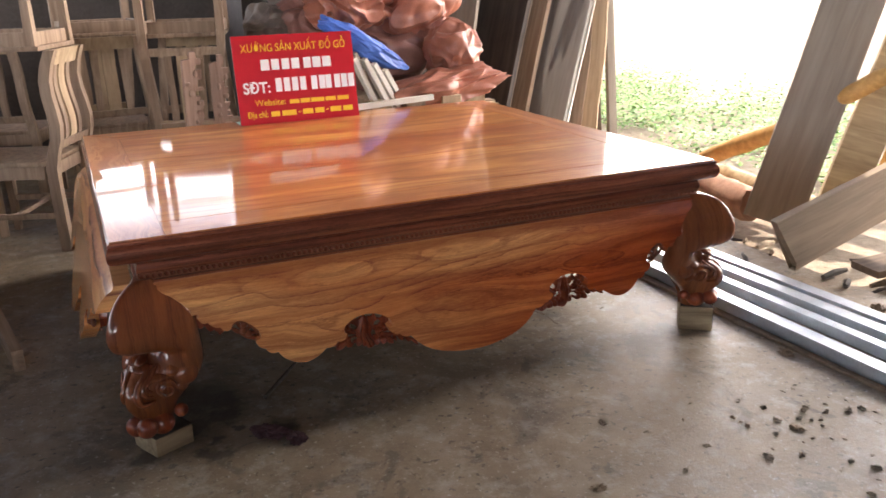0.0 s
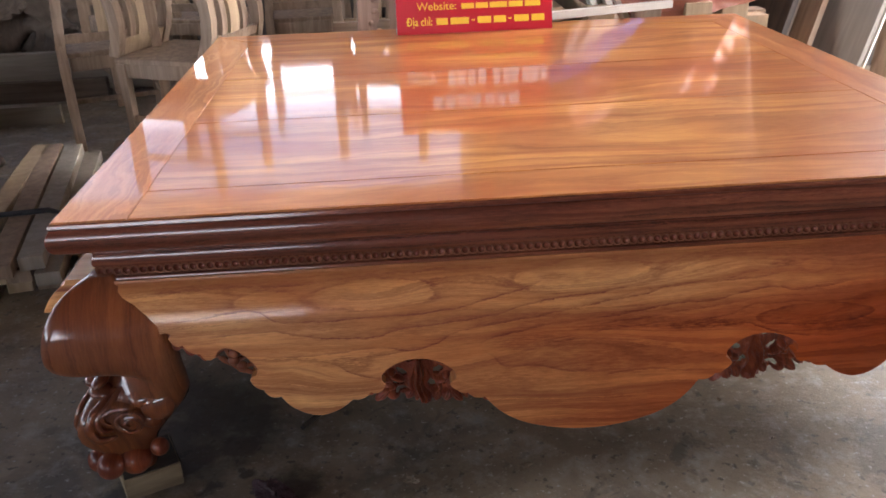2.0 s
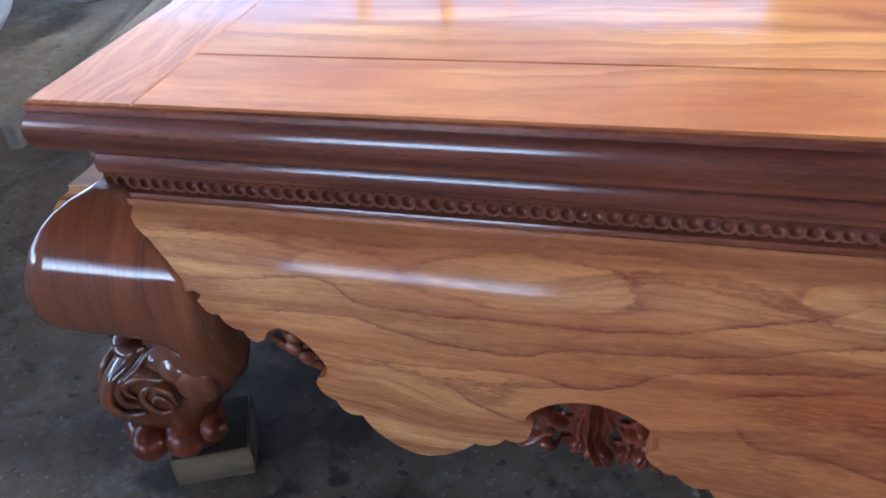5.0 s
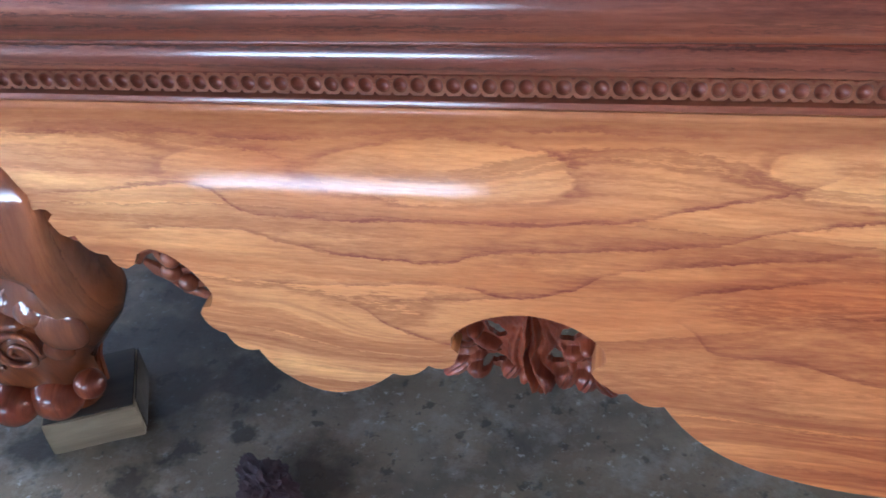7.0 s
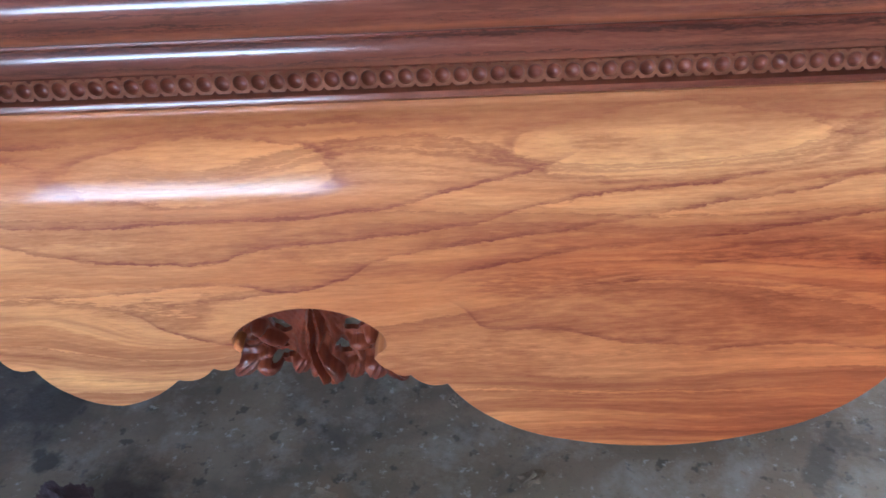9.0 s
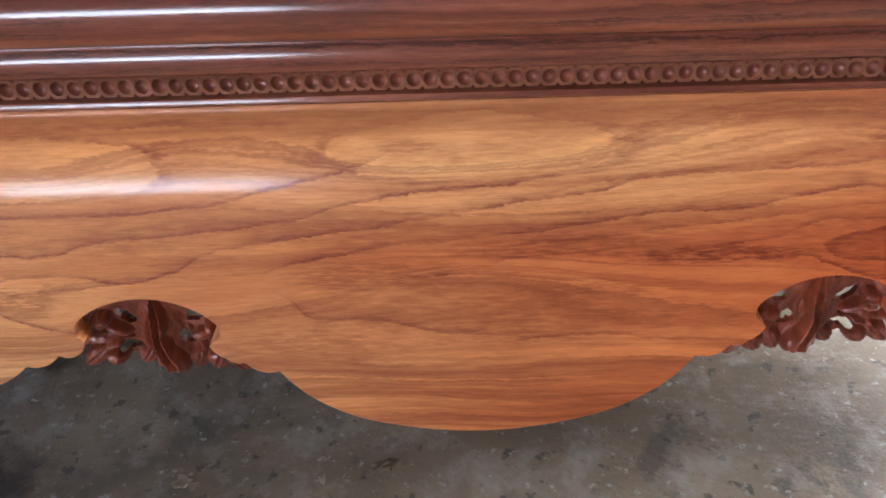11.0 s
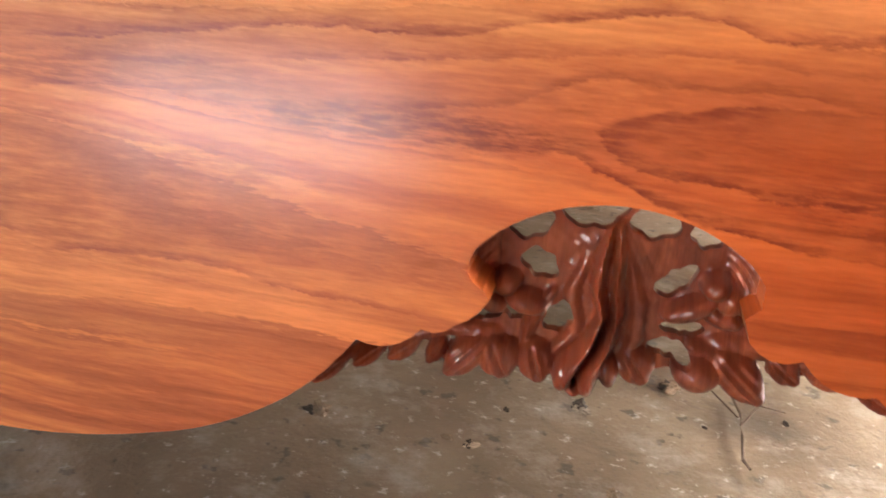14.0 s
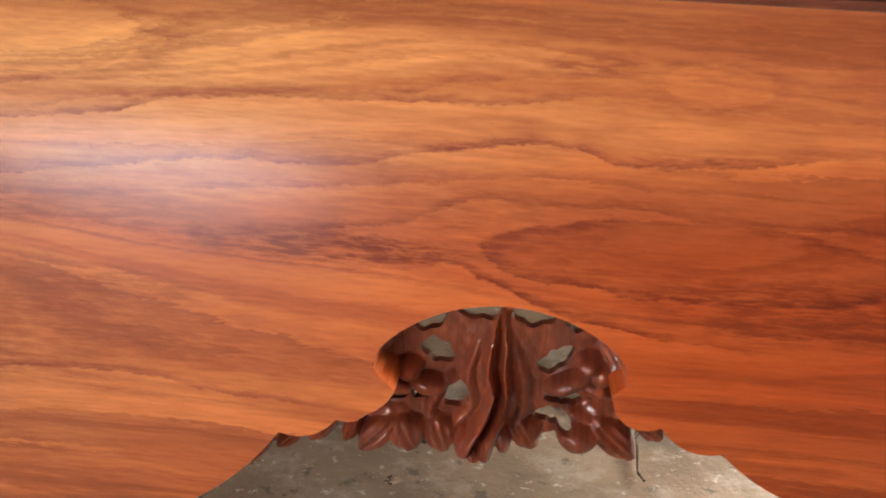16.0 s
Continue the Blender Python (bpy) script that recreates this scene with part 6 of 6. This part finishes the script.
# ---- bundle of battens tied with a strap ----
def bundle():
    ob = thing("batten_bundle", "bundle of sawn battens tied with a black strap", "timber bundle", pose(-1.72, 1.55, 0, 0, 0, 10))
    for k in range(11):
        row, col = divmod(k, 4)
        bm = bmesh.new()
        x0 = -0.17 + col * 0.085 + row * 0.03
        ln = 0.52 + random.uniform(-0.06, 0.08)
        box(bm, (x0, -ln - 0.1, row * 0.047), (x0 + 0.075, ln, row * 0.047 + 0.045), 0.004, pose(0, 0, 0, 0, 0, random.uniform(-2.2, 2.2)))
        part("batten", bm, (M_CHAIR, M_BOARD, M_PALE)[k % 3], ob, smooth=False)
    bm = bmesh.new()
    tube(bm, [(-0.20, -0.28, 0.0), (-0.20, -0.27, 0.10), (-0.10, -0.27, 0.152), (0.12, -0.28, 0.152), (0.24, -0.29, 0.10), (0.245, -0.29, 0.01)], 0.010, 8, 0.6)
    part("strap", bm, M_BLACK, ob, "black rubber strap")


bundle()
plank((-1.32, 0.75, 0.02), (-1.62, 2.35, 0.02), 0.11, 0.035, M_CHAIR, "loose brown board lying beside the bundle", 90, 0, "boards by the bundle")
plank((-2.02, 0.9, 0.02), (-2.2, 2.0, 0.02), 0.10, 0.035, M_BOARD, "loose grey board lying beside the bundle", 90, 0, "boards by the bundle")

# ---- low greenery in the yard ----
def greenery():
    rnd = random.Random(11)
    verts, faces = [], []
    for k in range(3600):
        a = 2.75 + 2.9 * rnd.random() ** 1.3
        b = rnd.uniform(0.2, 7.5)
        if a < 3.2 + 0.35 * noise.noise(Vector((b, 0, 0))) or noise.noise(Vector((a * 0.9, b * 0.9, 3))) < -0.22:
            continue
        h = rnd.uniform(0.06, 0.30)
        for j in range(rnd.randint(7, 12)):
            f = rnd.random()
            c = Vector((a + rnd.gauss(0, 0.09), b + rnd.gauss(0, 0.09), -0.05 + h * f))
            yaw, tilt, ln = rnd.uniform(0, 6.28), rnd.uniform(-0.5, 0.6), rnd.uniform(0.02, 0.06)
            d = Vector((math.cos(yaw) * math.cos(tilt), math.sin(yaw) * math.cos(tilt), math.sin(tilt)))
            s = Vector((-math.sin(yaw), math.cos(yaw), 0)) * ln * 0.36
            up = Vector((0, 0, -ln * 0.12))
            i = len(verts)
            verts += [c, c + d * ln * 0.45 + s + up, c + d * ln, c + d * ln * 0.45 - s + up, c + d * ln * 0.5]
            faces += [(i, i + 1, i + 4), (i + 1, i + 2, i + 4), (i + 2, i + 3, i + 4), (i + 3, i, i + 4)]
    me = bpy.data.meshes.new("greenery")
    me.from_pydata([tuple(v) for v in verts], [], faces)
    me.materials.append(M_LEAF)
    tagged(new("greenery", me), "low sunlit weeds and creepers beyond the shed", "weeds", kind="stuff")


greenery()


# ---- litter on the floor ----
def chip(x, y, size, mat, label, seed, name="wood_chip", category="debris", flat=0.35):
    ob = bmesh.new()
    bmesh.ops.create_icosphere(ob, subdivisions=3, radius=1.0)
    for v in ob.verts:
        n = 0.75 + 0.7 * noise.noise(v.co * 1.9 + Vector((seed, 0, seed))) + 0.5 * noise.noise(v.co * 5.0 + Vector((0, seed, 0)))
        v.co = Vector((v.co.x * size * n, v.co.y * size * 0.6 * n, max(-0.25, v.co.z) * size * flat * n + size * flat * 0.25))
    o = part(name, ob, mat, None, loc=pose(x, y, 0, 0, 0, seed * 57 % 360))
    tagged(o, label, category, "litter on the floor")


CHIPS = [(-0.115, -0.026, 0.022), (-0.205, 0.10, 0.016), (-0.36, -0.045, 0.022), (0.243, -0.436, 0.022), (0.326, -0.538, 0.014), (0.295, -0.74, 0.016), (0.712, -0.716, 0.03), (0.923, -0.706, 0.03), (-0.347, -0.455, 0.022), (0.046, -0.707, 0.032), (0.533, -0.79, 0.03), (0.424, -0.672, 0.018), (0.446, 0.383, 0.022), (0.35, 0.30, 0.016), (0.255, 0.20, 0.012), (0.10, 0.213, 0.018), (0.33, 1.05, 0.03)]
for k, (x, y, r_) in enumerate(CHIPS):
    chip(x, y, r_ * 0.8, (M_CHIP, M_STONE, M_SHAVING)[k % 3], "small lump of bark and dried mortar on the floor", k * 1.37 + 0.4)
rnd_l = random.Random(5)
for k in range(90):
    x, y = rnd_l.uniform(-0.2, 1.9), rnd_l.uniform(-1.3, 0.3)
    if k > 45:
        x, y = rnd_l.uniform(0.5, 1.1), rnd_l.uniform(-1.2, -0.5)
    chip(x, y, rnd_l.uniform(0.003, 0.010), (M_CHIP, M_SHAVING, M_STONE)[k % 3], "crumb of bark on the floor", k * 0.77, "crumb")
chip(1.066, -0.329, 0.04, M_CHIP, "short piece of bark on the floor", 4.2)


# ---- sticks, a twig and rags ----
def stick(pts, radii, mat, label, name="stick", category="stick", n=8):
    o = Vector(pts[0])
    bm = bmesh.new()
    tube(bm, [Vector(q) - o for q in pts], radii, n)
    rough(bm, 0.0012, 0.02, o.x)
    tagged(part(name, bm, mat, None, loc=Matrix.Translation(o)), label, category, "litter on the floor")


stick([(-0.61, 0.16, 0.006), (-0.54, 0.25, 0.008), (-0.46, 0.36, 0.006)], [0.006, 0.007, 0.005], M_STAINED, "dark thin stick lying under the bed")
crumple("rag", "dark purple stain-soaked rag crumpled on the floor", (-0.645, -0.075, 0.017), (0.060, 0.032, 0.019), M_PURPLE, 2.2, 0.34, 9.0, -38, 5, "rag")
crumple("rag", "small dark purple scrap of rag on the floor", (-0.585, -0.135, 0.012), (0.026, 0.030, 0.013), M_PURPLE, 5.2, 0.4, 9.0, 15, 5, "rag")


def twig():
    ob = thing("twig", "dry thin forked twig lying under the bed", "twig", Matrix.Translation((0.51, 0.24, 0.003)), "litter on the floor")
    for pts, r in (([(0.002, 0.0, 0.0), (-0.003, 0.012, 0.001), (0.0, 0.05, 0.003), (0.003, 0.10, 0.003), (-0.004, 0.145, 0.004)], 0.0016), ([(0.001, 0.075, 0.003), (0.022, 0.11, 0.010), (0.05, 0.115, 0.004)], 0.0011), ([(0.0, 0.09, 0.003), (-0.022, 0.12, 0.010), (-0.034, 0.15, 0.008)], 0.0010)):
        bm = bmesh.new()
        tube(bm, pts, [r] * (len(pts) - 1) + [r * 0.5], 6)
        part("branch", bm, M_DARKBOARD, ob)


twig()
for x_, y_, r_ in ((0.092, 0.209, 0.010), (0.252, 0.200, 0.008), (0.349, 0.307, 0.014), (0.44, 0.383, 0.014), (0.277, 0.274, 0.005), (0.476, 0.307, 0.004), (0.56, 0.344, 0.006)):
    chip(x_, y_, r_, M_STAINED, "small dark crumb of bark under the bed", x_ * 31.0, "crumb")
# wood scraps and bark along the edge of the floor
rnd_s = random.Random(21)
for k in range(46):
    x, y, a = rnd_s.uniform(1.56, 2.3), rnd_s.uniform(-0.3, 1.5), rnd_s.uniform(0, 3.14)
    ln, w = rnd_s.uniform(0.04, 0.16), rnd_s.uniform(0.006, 0.02)
    z = (0.0 if x < 1.8 else -0.075) + w
    stick([(x, y, z), (x + ln * math.cos(a) * 0.5, y + ln * math.sin(a) * 0.5, z + 0.006), (x + ln * math.cos(a), y + ln * math.sin(a), z)], [w * 0.7, w, w * 0.6], (M_CHIP, M_TILT, M_SHAVING, M_STAINED)[k % 4], "scrap of bark and wood at the edge of the floor", "wood_scrap", "debris", 6)
for k in range(34):
    x, y = rnd_s.uniform(0.50, 0.95) + 0.25 * rnd_s.random(), rnd_s.uniform(-1.05, -0.55)
    chip(x, y, rnd_s.uniform(0.005, 0.016), (M_STONE, M_TILT, M_SHAVING)[k % 3], "curled shaving of bark on the floor", k * 1.13 + 30, "bark_curl", flat=0.6)
# thin timber edge strip along the joint of the floor
bm = bmesh.new()
box(bm, (-0.012, -1.6, 0.0), (0.012, 0.62, 0.012), 0.003)
bmesh.ops.subdivide_edges(bm, edges=[e for e in bm.edges if abs(e.verts[0].co.y - e.verts[1].co.y) > 0.5], cuts=20)
rough(bm, 0.005, 0.06)
for v in bm.verts:
    v.co.z = max(v.co.z, 0.0)
tagged(part("edge_strip", bm, M_TILT, None, loc=pose(1.105, 0.0, 0.0, 0, 0, 1.5)), "dirty wooden strip lying along the steel tubes", "strip", "litter on the floor")
